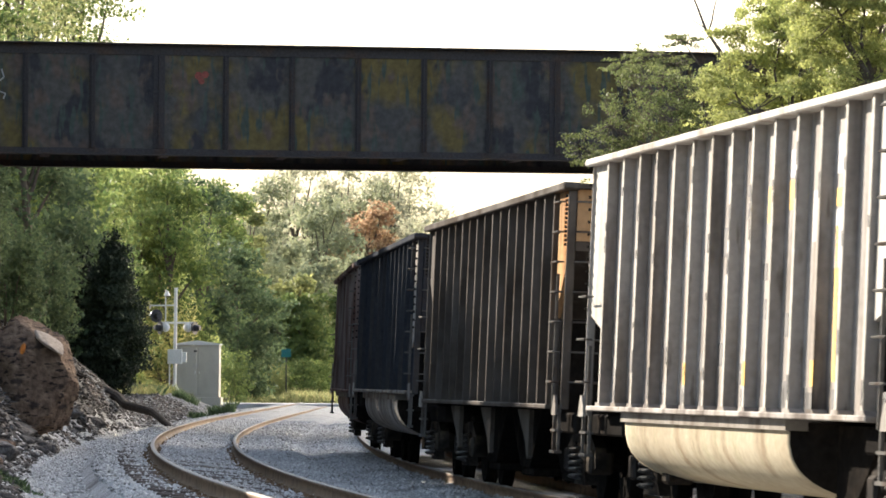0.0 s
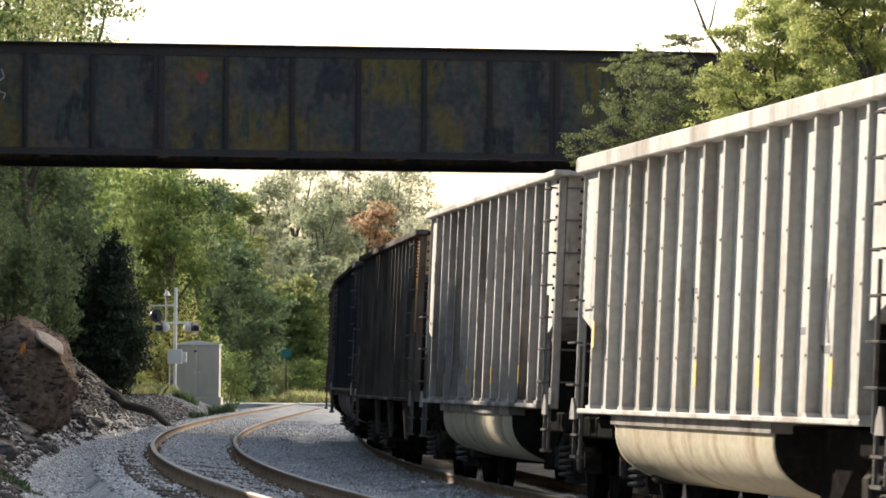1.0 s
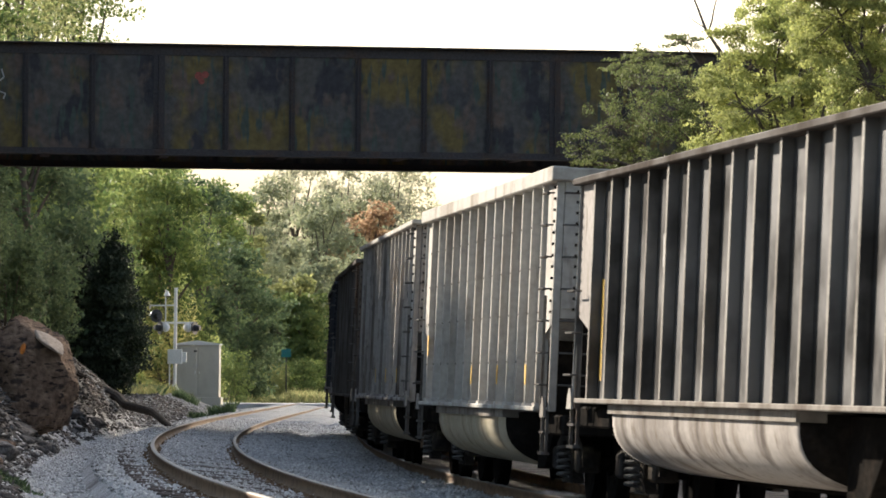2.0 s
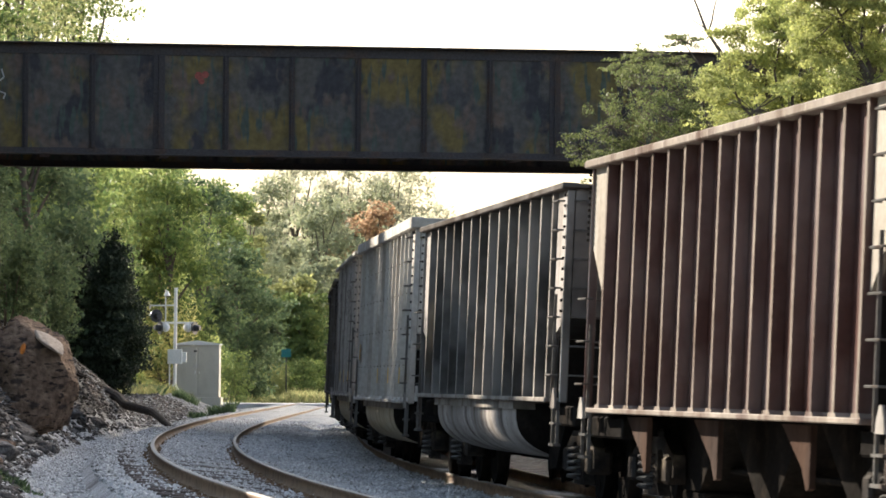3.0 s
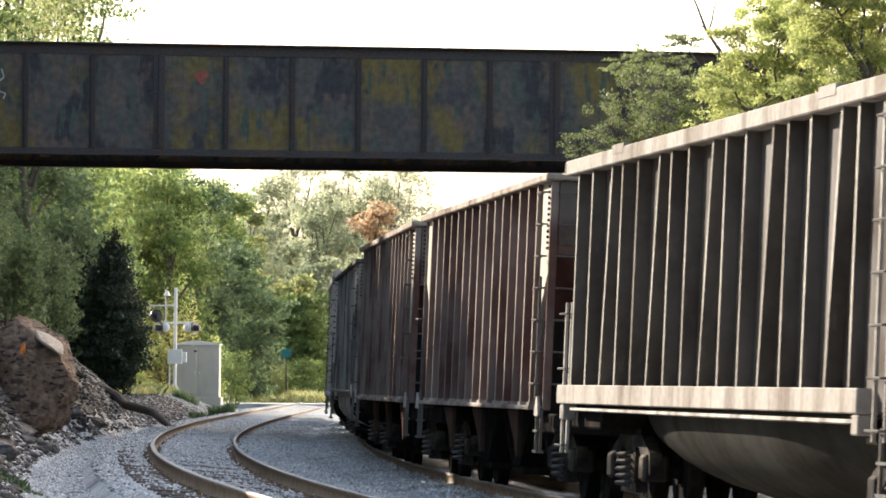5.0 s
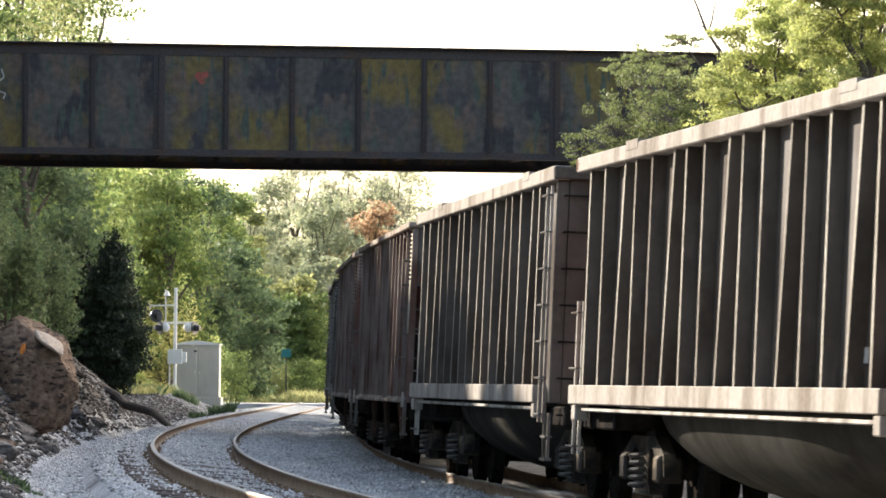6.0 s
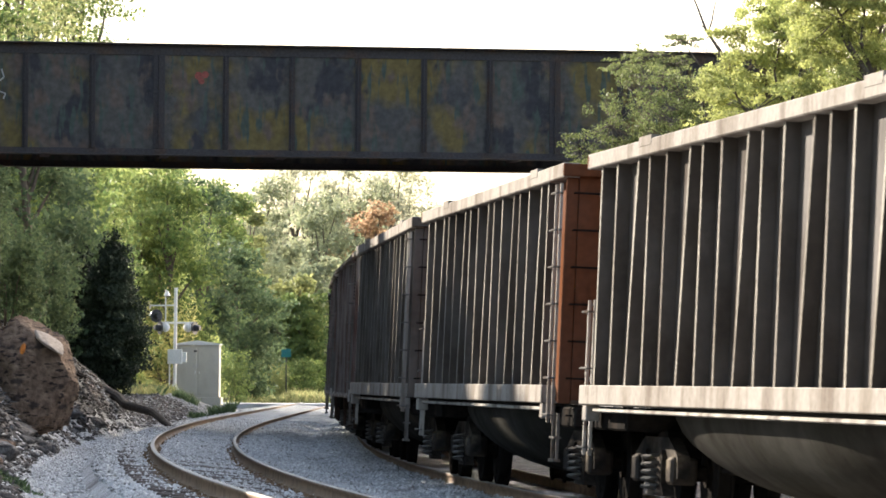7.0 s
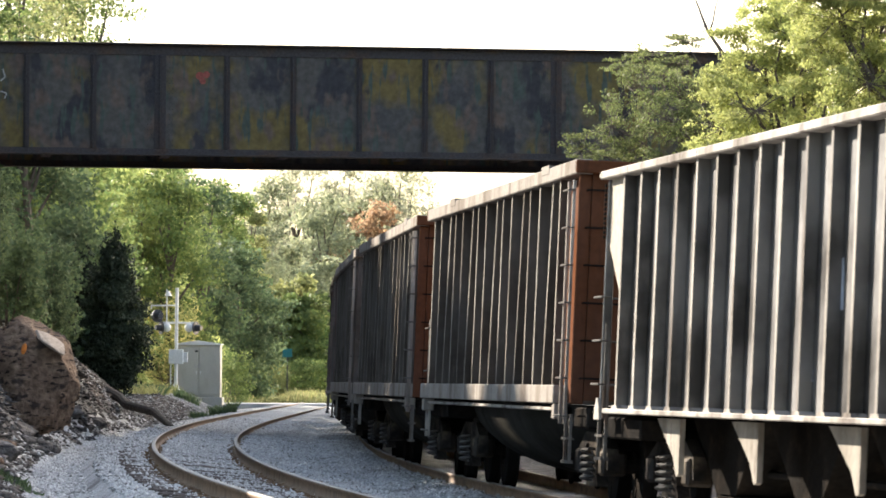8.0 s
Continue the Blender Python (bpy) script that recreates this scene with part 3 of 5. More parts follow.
def hopper_car(kind, coat, front, back, label, rib=None, sill=None, end=None, ribs=14, top=3.50, z_sill=1.0, chord_h=0.08, tub=None, chord=None, plate=None, plate_front=None, post=None, feet=False, name="hopper_car"):
    """kind: tub, bays or keel. front, back: distances along the line of the top chord's two ends at the start; top: its upper edge. The car's own y points ahead."""
    c = thing(name, label, "freight car", group="coal train")
    length = front - back - 0.12
    half = length / 2
    keel = kind == "keel"
    z_top = top - chord_h / 2
    wall, face = {"keel": 1.47, "bays": 1.49, "tub": 1.495}[kind], 1.60
    rib, sill, end, chord = rib or coat, sill or coat, end or coat, chord or rib or coat
    plate, post = plate or coat, post or coat
    zs1 = z_sill + (0.19 if keel else 0.05)
    zc = z_top - chord_h / 2
    # height of the end sheet's lower edge at the corner and at the first rib, and how far the open end reaches in
    mid_a, mid_b, run = {"tub": (1.95, 1.74, 0.95), "bays": (2.63, 1.95, 0.95), "keel": (z_sill, z_sill, 0.4)}[kind]
    if keel:
        prof = [(-half, z_top), (-half, z_sill), (half, z_sill), (half, z_top)]
    else:
        prof = [(-half, z_top), (-half, mid_a), (-half + run, mid_b), (-half + run, z_sill), (half - run, z_sill), (half - run, mid_b), (half, mid_a), (half, z_top)]
    part("body", prism(prof, -wall, wall), COAT[coat], c)
    part("coal_load", prism([(-half + 0.3, z_top + 0.004), (-half + 1.6, z_top + 0.03), (-1.5, z_top + 0.015), (1.2, z_top + 0.035), (half - 1.6, z_top + 0.02), (half - 0.3, z_top + 0.004), (half - 0.3, z_top - 0.1), (-half + 0.3, z_top - 0.1)], -1.3, 1.3), M["black"], c)
    for sx in (-1, 1):
        a, b = sorted((sx * face, sx * (wall + 0.002)))
        out = sx * face
        lo, hi = sorted((out - sx * 0.13, out + sx * 0.05))
        part("top_chord", boxes((lo, hi, -half - 0.06, half + 0.06, zc, z_top + chord_h / 2), bevel=0.012), COAT[chord], c)
        y_tail = -half + (1.0 if keel else 0.7)
        part("side_sill", boxes((lo, hi, y_tail, half + (0.02 if keel else -0.55), z_sill, zs1), bevel=0.01), COAT[sill], c)
        y_a, y_b = -half + (1.5 if keel else run + 0.08), half - (0.5 if keel else run + 0.02)
        if keel:
            part("end_plate", boxes((*sorted((sx * (wall + 0.004), sx * (wall + 0.03))), -half + 0.01, -half + 1.42, z_sill + 0.02, zc)), COAT[end], c)
            for ye in (y_tail + 0.12, half - 0.2):
                part("sill_lug", boxes((lo + 0.02, hi - 0.02, ye - 0.11, ye + 0.11, z_sill - 0.16, z_sill - 0.002), bevel=0.012), COAT[sill], c)
        else:
            xs = sorted((sx * (face - 0.05), sx * (wall + 0.003)))
            for sy in (-1, 1):
                ye, yi = sy * (half - 0.02), sy * (half - run)
                # a plate coat paler than the body carries the direct sun
                part("end_plate", prism([(ye, zc), (ye, mid_a), (yi, mid_b), (yi, zc)], *xs), COAT[plate_front or plate if sy > 0 else plate], c)
                bm = bmesh.new()
                for j in range(12):  # bolt heads along the edge of the plate
                    z = mid_a + 0.06 + (zc - mid_a - 0.12) * j / 11
                    box(bm, *sorted((sx * (face + 0.012), sx * (face - 0.01))), *sorted((sy * (half + 0.005), sy * (half - 0.028))), z - 0.014, z + 0.014)
                tagged(part("bolts", bm, M["under"], c), kind="stuff")
        for i in range(ribs):
            y = y_a + (y_b - y_a) * i / (ribs - 1)
            w = 0.03 if keel else 0.036
            lean = -0.26 if keel and i % 3 == 1 else 0.0
            bm = prism([(y - w, zs1), (y + w, zs1), (y + w + lean, zc), (y - w + lean, zc)], a, b)
            for fc in bm.faces:  # outer face alone takes the paler coat, the sun's gleam painted in
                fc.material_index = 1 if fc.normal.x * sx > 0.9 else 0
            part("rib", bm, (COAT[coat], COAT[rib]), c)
            if feet:
                part("rib_foot", prism([(y - 0.2, zs1 - 0.004), (y - 0.15, zs1 + 0.035), (y + 0.06, zs1 + 0.035), (y + 0.1, zs1 - 0.004)], *sorted((sx * (face + 0.02), sx * (wall + 0.004)))), COAT[sill], c)
        if coat == "white":
            tagged(part("bolt_strip", boxes(*[(*sorted((sx * (face + 0.006), sx * (face - 0.02))), y_a + (y_b - y_a) * j / (ribs - 1) - 0.014, y_a + (y_b - y_a) * j / (ribs - 1) + 0.014, z - 0.011, z + 0.011) for j in range(ribs) for z in (1.5, 2.02, 2.5, 2.95)]), M["under"], c), kind="stuff")
        # corner posts, ladders, steps
        for sy in (-1, 1):
            ye = sy * half
            if keel and sy > 0:
                continue
            part("corner_post", boxes((*sorted((sx * (face - (0.0 if keel else 0.02)), sx * (wall + 0.002))), *sorted((ye, ye - sy * (0.06 if sy < 0 else 0.035))), z_sill + 0.002, zc), bevel=0.008), COAT[end if keel else post], c)
            if not keel:
                part("ladder_rail", boxes((*sorted((sx * (face + 0.02), sx * (face - 0.01))), *sorted((ye - sy * 0.4, ye - sy * 0.425)), z_sill - 0.05, mid_b + (0.45 if sy < 0 else -0.1))), M["worn_steel"], c)
                n = 7 if sy < 0 else 3
                for j in range(n):
                    z = z_sill + 0.28 + j * ((zc - 0.12 - z_sill - 0.28) / 6 if sy < 0 else 0.42)
                    grab_iron(c, (out, ye - sy * 0.04, z), (out, ye - sy * 0.46, z), (sx * 0.075, 0, 0))
                    grab_iron(c, (sx * 1.5, ye + sy * 0.02, z), (sx * 1.02, ye + sy * 0.02, z), (0, sy * 0.07, 0))
                stirrup(c, sx * (face - 0.02), *sorted((ye - sy * 0.06, ye - sy * 0.42)), z_sill - 0.45, z_sill + 0.02)
                part("jacking_pad", prism([(ye - sy * 0.0, z_sill - 0.06), (ye - sy * 0.03, z_sill + 0.05), (ye - sy * 0.11, z_sill + 0.15), (ye - sy * 0.17, z_sill + 0.15), (ye - sy * 0.26, z_sill + 0.05), (ye - sy * 0.29, z_sill - 0.06)], *sorted((sx * (face + 0.005), sx * (face + 0.03)))), COAT["rib"], c)
        if keel:
            # tall ladder at the trailing corner, short one ahead of the leading end
            for y in (-half + 0.05, -half + 0.42):
                part("ladder_rail", boxes((*sorted((sx * (face + 0.06), sx * (face + 0.03))), y - 0.022, y + 0.022, z_sill - 0.2, zc - 0.06)), COAT["rib"], c)
            for j in range(7):
                z = z_sill - 0.12 + j * (zc - 0.1 - z_sill + 0.06) / 6
                grab_iron(c, (out + sx * 0.03, -half + 0.02, z), (out + sx * 0.03, -half + 0.46, z), (sx * 0.07, 0, 0))
                grab_iron(c, (sx * 1.52, -half, z), (sx * 0.5, -half, z), (0, -0.07, 0)).data.materials[0] = M["under"]
            for y in (half + 0.12, half + 0.44):
                part("ladder_rail", boxes((*sorted((sx * 1.52, sx * 1.49)), y - 0.02, y + 0.02, z_sill - 0.5, 2.1)), COAT["rib"], c)
            for z in (1.98, 1.42, z_sill - 0.42):
                grab_iron(c, (sx * 1.52, half + 0.08, z), (sx * 1.52, half + 0.48, z), (sx * 0.05, 0, 0))
            stirrup(c, sx * (face - 0.02), -half + 0.06, -half + 0.42, z_sill - 0.6, z_sill - 0.1)
    # ends
    for sy in (-1, 1):
        ye = sy * half
        y0, y1 = sorted((ye, ye + sy * 0.02))
        low_e = z_sill + 0.04 if keel else mid_a + 0.1
        part("end_sheet", boxes((-wall, wall, y0, y1, low_e, z_top - 0.02)), COAT[end], c)
        part("end_cap", boxes((-face - 0.05, face + 0.05, *sorted((ye - sy * 0.04, ye + sy * 0.1)), zc + 0.01, z_top + chord_h / 2 - 0.01), bevel=0.012), COAT[chord if not keel else end], c)
        if not keel:
            # thin black sheet over the bulkhead, standing in for the open end's shade
            yb = ye - sy * (run - 0.012)
            part("end_shade", boxes((-wall + 0.01, wall - 0.01, *sorted((yb, yb - sy * 0.01)), z_sill - 0.04, mid_b - 0.01)), M["under"], c)
            for x in (-1.2, -0.6, 0.6, 1.2):
                part("end_post", boxes((x - 0.05, x + 0.05, *sorted((ye - sy * 0.03, ye - sy * 0.14)), z_sill - 0.05, mid_a + 0.12)), M["under"], c)
        e0, e1 = sorted((ye + sy * 0.2, ye - sy * 1.5))
        part("end_platform", boxes((-1.45, 1.45, e0, e1, z_sill - 0.24, z_sill - 0.03), bevel=0.02), M["under"], c)
        c0, c1 = sorted((ye - sy * 0.2, ye + sy * 0.78))
        part("coupler", boxes((-0.14, 0.14, c0, c1, 0.72, 0.96), (-0.2, 0.2, *sorted((ye + sy * 0.6, ye + sy * 0.83)), 0.68, 1.0), bevel=0.03), M["under"], c)
        bm = bmesh.new()
        bar(bm, (-0.5, ye + sy * 0.1, 0.9), (-0.42, ye + sy * 0.5, 0.5), 0.03)
        bar(bm, (-0.42, ye + sy * 0.5, 0.5), (-0.25, ye + sy * 0.8, 0.45), 0.03)
        part("air_hose", bm, M["black"], c)
    part("centre_sill", boxes((-0.3, 0.3, -half + 0.2, half - 0.2, 0.6, z_sill - 0.02), bevel=0.02), M["under"], c)
    # brake rigging between the trucks
    bm = bmesh.new()
    for x, z in ((-0.75, 0.5), (0.75, 0.5), (-0.4, 0.4)):
        bar(bm, (x, -half + 2.0, z), (x, half - 2.0, z), 0.035)
    part("brake_rod", bm, M["under"], c)
    # what hangs below the sides
    if kind == "tub":
        y0, y1 = half - 9.5 if length < 14.2 else half - 10.6, half - 1.9
        t = part("tub", hull(y0, y1, z_sill - 0.02, 0.645, 1.52, 4.0, 0.97, n=24, stations=60, square=0.62), (COAT[tub or coat], M["under"]), c, smooth=True)
        part("tub_flange", boxes((-1.56, 1.56, y0 + 0.1, y1 - 0.1, z_sill - 0.09, z_sill - 0.004)), COAT["sill"], t)
        # the sheet's underside shade is put into its near-black colour
        part("bulkhead", prism([(y0 - 0.01, z_sill - 0.03), (y0 - 0.01, 0.32), (y0 - 0.7, 0.36), (y0 - 1.6, z_sill - 0.03)], -1.15, 1.15), M["under"], t, "sloping sheet under the car with its shade painted black")
    elif kind == "bays":
        # bays near black, wings lighter: underside shade and sun put into colours
        for yc in (3.87, 0.5, -3.2):
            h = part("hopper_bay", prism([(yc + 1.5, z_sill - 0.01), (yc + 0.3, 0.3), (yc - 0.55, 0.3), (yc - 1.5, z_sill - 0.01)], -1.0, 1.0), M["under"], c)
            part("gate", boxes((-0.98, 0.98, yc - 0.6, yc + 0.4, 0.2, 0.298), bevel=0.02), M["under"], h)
            for sx in (-1, 1):
                part("bay_wing", prism([(yc + 1.1, z_sill - 0.02), (yc, z_sill - 0.02), (yc, 0.46), (yc + 0.1, 0.44), (yc + 0.3, 0.62)], *sorted((sx * 1.42, sx * 1.37))), COAT[tub or coat], h)
    else:
        part("keel", hull(-half + 1.7, half - 1.9, z_sill - 0.01, 0.82, 1.45, 2.2, 0.25), (COAT["belly"], M["under"]), c, smooth=True)
        for sx in (-1, 1):
            bm = bmesh.new()
            bar(bm, (sx * 1.58, -half + 1.2, z_sill - 0.06), (sx * 1.58, half - 0.5, z_sill - 0.05), 0.02)
            part("pipe", bm, COAT["rib"], c)
            for yj in (half - 3.0, -half + 2.4):
                part("chord_pad", boxes((*sorted((sx * (face + 0.055), sx * 1.44)), yj - 0.3, yj + 0.3, top - 0.06, top + 0.03)), COAT["sill"], c)
    for y in (-half + 1.5, half - 1.5):
        t, ws = add_truck(c, y)
        WHEELS.extend(ws)
    CARS.append((c, front - 0.06 - half))
    HALF.append(half)
    WALL.append(wall)
    return c


HALF, WALL = [], []
# in their order from the head of the train
hopper_car("tub", "maroon", -0.6, -15.2, "dull dark red coal car on the curve", top=3.3, z_sill=1.08)
hopper_car("tub", "blue", -16.85, -31.55, "dark blue-black ribbed coal car with pale round belly", tub="grey", sill="sill", plate="grey", top=3.29, z_sill=1.1)
hopper_car("bays", "black", -33.2, -47.32, "black three-bay coal hopper with a rusty tan end", end="tan", ribs=16, top=3.33, plate="tan", plate_front="black", tub="bay")
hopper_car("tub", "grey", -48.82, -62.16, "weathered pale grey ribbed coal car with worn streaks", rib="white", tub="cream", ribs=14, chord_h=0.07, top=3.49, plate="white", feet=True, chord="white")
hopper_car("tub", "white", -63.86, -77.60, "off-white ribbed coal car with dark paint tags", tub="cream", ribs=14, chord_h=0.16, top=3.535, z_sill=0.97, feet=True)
hopper_car("tub", "black_gloss", -79.28, -94.02, "black ribbed coal car with sunlight painted on its ribs", rib="rib", sill="sill", tub="grey", chord="black", ribs=14, chord_h=0.07, top=3.33, z_sill=1.07, plate="grey")
# black ends of these two: the next car's shade as a coat
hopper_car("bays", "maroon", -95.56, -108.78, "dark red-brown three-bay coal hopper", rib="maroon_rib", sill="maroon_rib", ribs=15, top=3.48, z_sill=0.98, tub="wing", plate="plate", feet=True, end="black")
hopper_car("bays", "maroon", -110.56, -123.92, "dark red-brown three-bay coal hopper with end panels painted as sunlit", rib="maroon_rib", sill="maroon_rib", ribs=15, top=3.48, z_sill=0.98, plate="plate", tub="wing", feet=True, end="black")
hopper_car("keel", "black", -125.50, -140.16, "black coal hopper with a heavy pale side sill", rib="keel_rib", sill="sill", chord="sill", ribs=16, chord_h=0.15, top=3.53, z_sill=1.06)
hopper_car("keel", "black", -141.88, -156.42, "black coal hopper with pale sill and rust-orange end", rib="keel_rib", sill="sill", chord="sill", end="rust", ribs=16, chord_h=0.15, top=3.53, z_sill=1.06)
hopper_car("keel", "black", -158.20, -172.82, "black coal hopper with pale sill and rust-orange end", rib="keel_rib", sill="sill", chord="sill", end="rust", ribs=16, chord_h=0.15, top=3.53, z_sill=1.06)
hopper_car("bays", "black_gloss", -174.54, -189.0, "black three-bay coal hopper with sunlit rib faces painted pale", rib="rib", sill="rib", tub="keel_rib", ribs=15, top=3.33, z_sill=0.98, plate="plate", feet=True)


M["tan_patch"] = mat("tan_patch", (0.4, 0.26, 0.14), 0.7, grain=0.2)
M["pale_blue"] = mat("pale_blue", (0.33, 0.38, 0.46), 0.7, grain=0.3)
M["dark_tag"] = mat("dark_tag", (0.03, 0.028, 0.026), 0.7, grain=0.3)


def marks(car, rows, material, label, rib=False, name="paint_mark"):
    """Painted marks on the near side: (metres behind the leading end, height, width, height, lean)."""
    c, half = CARS[car][0], HALF[car]
    for back, z, w, h, lean in rows:
        x = -1.60 if rib else -WALL[car]
        y = half - back
        bm = prism([(y - w / 2, z - h / 2), (y + w / 2, z - h / 2), (y + w / 2 + lean, z + h / 2), (y - w / 2 + lean, z + h / 2)], x - 0.004, x)
        part(name, bm, material, c, label)


def rib_at(car, count, i, tail):
    """Metres behind the leading end of rib i, counted from the front."""
    return 0.97 + (2 * HALF[car] - 0.97 - tail) * i / (count - 1)


def bay(car, count, i):
    """Metres behind the leading end of the open sheet just behind rib i."""
    return rib_at(car, count, i, 1.03) + 0.3


marks(4, [(rib_at(4, 14, i, 1.03), 1.36, 0.1, 0.22, 0) for i in (6, 9, 12)] + [(1.05, 1.75, 0.09, 0.26, 0)], M["yellow"], "faded yellow reflector patch", True)
marks(4, [(bay(4, 14, 5), 2.1, 0.34, 0.05, 0.05), (bay(4, 14, 5) - 0.1, 1.98, 0.06, 0.28, 0.05), (bay(4, 14, 5), 1.84, 0.34, 0.05, -0.05), (bay(4, 14, 5) + 0.1, 1.7, 0.06, 0.26, 0.04), (bay(4, 14, 5), 1.58, 0.3, 0.05, -0.05), (bay(4, 14, 11), 1.85, 0.07, 0.5, 0.15), (bay(4, 14, 11), 1.55, 0.36, 0.06, 0.08), (bay(4, 14, 11) - 0.1, 1.95, 0.06, 0.36, -0.12), (bay(4, 14, 10), 1.7, 0.3, 0.06, 0)], M["dark_tag"], "dark sprayed tag stroke")
marks(3, [(rib_at(3, 14, i, 1.03), 1.36, 0.1, 0.2, 0) for i in (5, 8, 11)], M["yellow"], "faded yellow reflector patch", True)
marks(3, [(bay(3, 14, 11), 1.9, 0.1, 1.2, 0.06), (bay(3, 14, 11), 2.72, 0.26, 0.14, 0), (bay(3, 14, 9), 2.8, 0.2, 0.24, 0), (bay(3, 14, 8), 2.75, 0.12, 0.3, 0)], M["yellow"], "worn yellow paint streak")
marks(3, [(bay(3, 14, 11), 3.05, 0.28, 0.3, 0), (bay(3, 14, 11), 2.4, 0.3, 0.45, 0), (bay(3, 14, 9), 3.05, 0.2, 0.22, 0), (bay(3, 14, 10), 2.6, 0.12, 0.4, 0)], M["pale_paint"], "pale patch of fresh paint")
marks(3, [(bay(3, 14, 4), 2.75, 0.2, 0.14, 0.05), (bay(3, 14, 4) + 0.05, 2.6, 0.1, 0.1, 0), (bay(3, 14, 7), 2.9, 0.1, 0.1, 0), (bay(3, 14, 7), 2.7, 0.08, 0.08, 0)], M["dark_tag"], "dark sprayed blot")
_r = random.Random(31)
marks(3, [(rib_at(3, 14, _r.randrange(14), 1.03) + _r.uniform(-0.02, 0.02), 1.1 + 2.2 * _r.random() ** 1.5, _r.uniform(0.03, 0.06), _r.uniform(0.05, 0.22), _r.uniform(-0.02, 0.02)) for _ in range(44)], M["dark_tag"], "dark chipped paint", True)
marks(3, [(bay(3, 14, _r.randrange(14)) + _r.uniform(-0.1, 0.12), 1.12 + 1.5 * _r.random() ** 2.5, _r.uniform(0.1, 0.28), _r.uniform(0.06, 0.26), _r.uniform(-0.03, 0.03)) for _ in range(36)], M["dark_tag"], "dark drip stain")
marks(5, [(1.15, 1.8, 0.1, 1.0, 0.03), (7.5, 1.75, 0.09, 0.5, 0)], M["yellow"], "yellow stripe of paint")
marks(5, [(4.3, 2.5, 0.12, 0.3, 0)], M["pale_paint"], "small pale painted patch")
marks(7, [(1.5, 1.95, 0.16, 0.2, 0), (1.5, 1.6, 0.18, 0.14, 0), (1.5, 1.38, 0.18, 0.12, 0), (2.4, 1.6, 0.16, 0.12, 0), (2.4, 1.36, 0.16, 0.12, 0)], M["pale_paint"], "worn white stencilled bar")
marks(7, [(2.5, 1.8, 0.14, 0.3, 0)], M["tan_patch"], "pale tan paint patch")
marks(11, [(1.3, 1.95, 0.14, 0.2, 0), (1.3, 1.68, 0.14, 0.16, 0), (1.3, 1.42, 0.14, 0.16, 0)], M["pale_paint"], "worn white stencilled bar")
marks(11, [(7.9, 2.1, 0.2, 0.35, 0.05), (8.8, 1.7, 0.3, 0.8, 0.12), (6.1, 1.8, 0.2, 0.4, 0.06), (9.8, 2.05, 0.22, 0.4, 0.05), (10.6, 1.9, 0.2, 0.3, 0), (11.6, 2.0, 0.25, 0.5, 0.06)], M["pale_blue"], "pale blue-white sprayed paint smear")
marks(10, [(3.2, 2.35, 0.12, 0.5, 0.0), (12.3, 1.45, 0.14, 0.12, 0)], M["pale_blue"], "pale worn paint patch")
marks(9, [(6.9, 2.0, 0.1, 0.5, 0.05), (12.2, 1.5, 0.16, 0.12, 0)], M["pale_paint"], "pale worn paint patch")


def car_pose(s):
    """The pose of a car whose middle is at s, carried by its two trucks."""
    p = []
    for d in (-TRUCK, TRUCK):
        p.append(along(s + d, apart(s + d), LOW_T + CANT_T / 2))
    m = (p[0] + p[1]) / 2
    f = p[1] - p[0]
    return Matrix.Translation(m) @ Euler((math.atan2(f.z, math.hypot(f.x, f.y)), math.atan2(CANT_T, GAUGE), math.atan2(-f.x, f.y))).to_matrix().to_4x4()


# ---- trees ----
def leaves(count, lobes, size, seed, droop=0.3):
    """Leaf quads scattered through and mostly near the skin of lobes (x, y, z, rx, ry, rz)."""
    r = np.random.RandomState(seed)
    lob = np.array(lobes)
    w = (lob[:, 3] * lob[:, 4] * lob[:, 5]) ** (2 / 3)
    k = r.choice(len(lob), count, p=w / w.sum())
    d = r.normal(size=(count, 3))
    d /= np.linalg.norm(d, axis=1)[:, None]
    # twig clusters
    rad = r.rand(count) ** 0.45
    wob = 1 + 0.22 * np.sin(d[:, 0] * 7 + k) * np.sin(d[:, 1] * 6 + 2 * k) + 0.18 * np.sin(d[:, 2] * 9 + 3 * k)
    p = lob[k, :3] + d * lob[k, 3:] * (rad * wob)[:, None]
    keep = np.sin(p[:, 0] * 2.3 + seed) * np.sin(p[:, 1] * 2.1) * np.sin(p[:, 2] * 2.6 + 1) > -0.32 - 0.3 * r.rand(count)
    p = p[keep]
    n = len(p)
    u = r.normal(size=(n, 3))
    u[:, 2] -= droop
    u /= np.linalg.norm(u, axis=1)[:, None]
    v = np.cross(u, r.normal(size=(n, 3)))
    v /= np.linalg.norm(v, axis=1)[:, None]
    s = size * r.uniform(0.6, 1.35, (n, 1))
    q = np.stack([p - u * s, p + v * s * 0.5, p + u * s, p - v * s * 0.5], 1)
    return q.reshape(-1, 3), np.arange(4 * n).reshape(-1, 4)


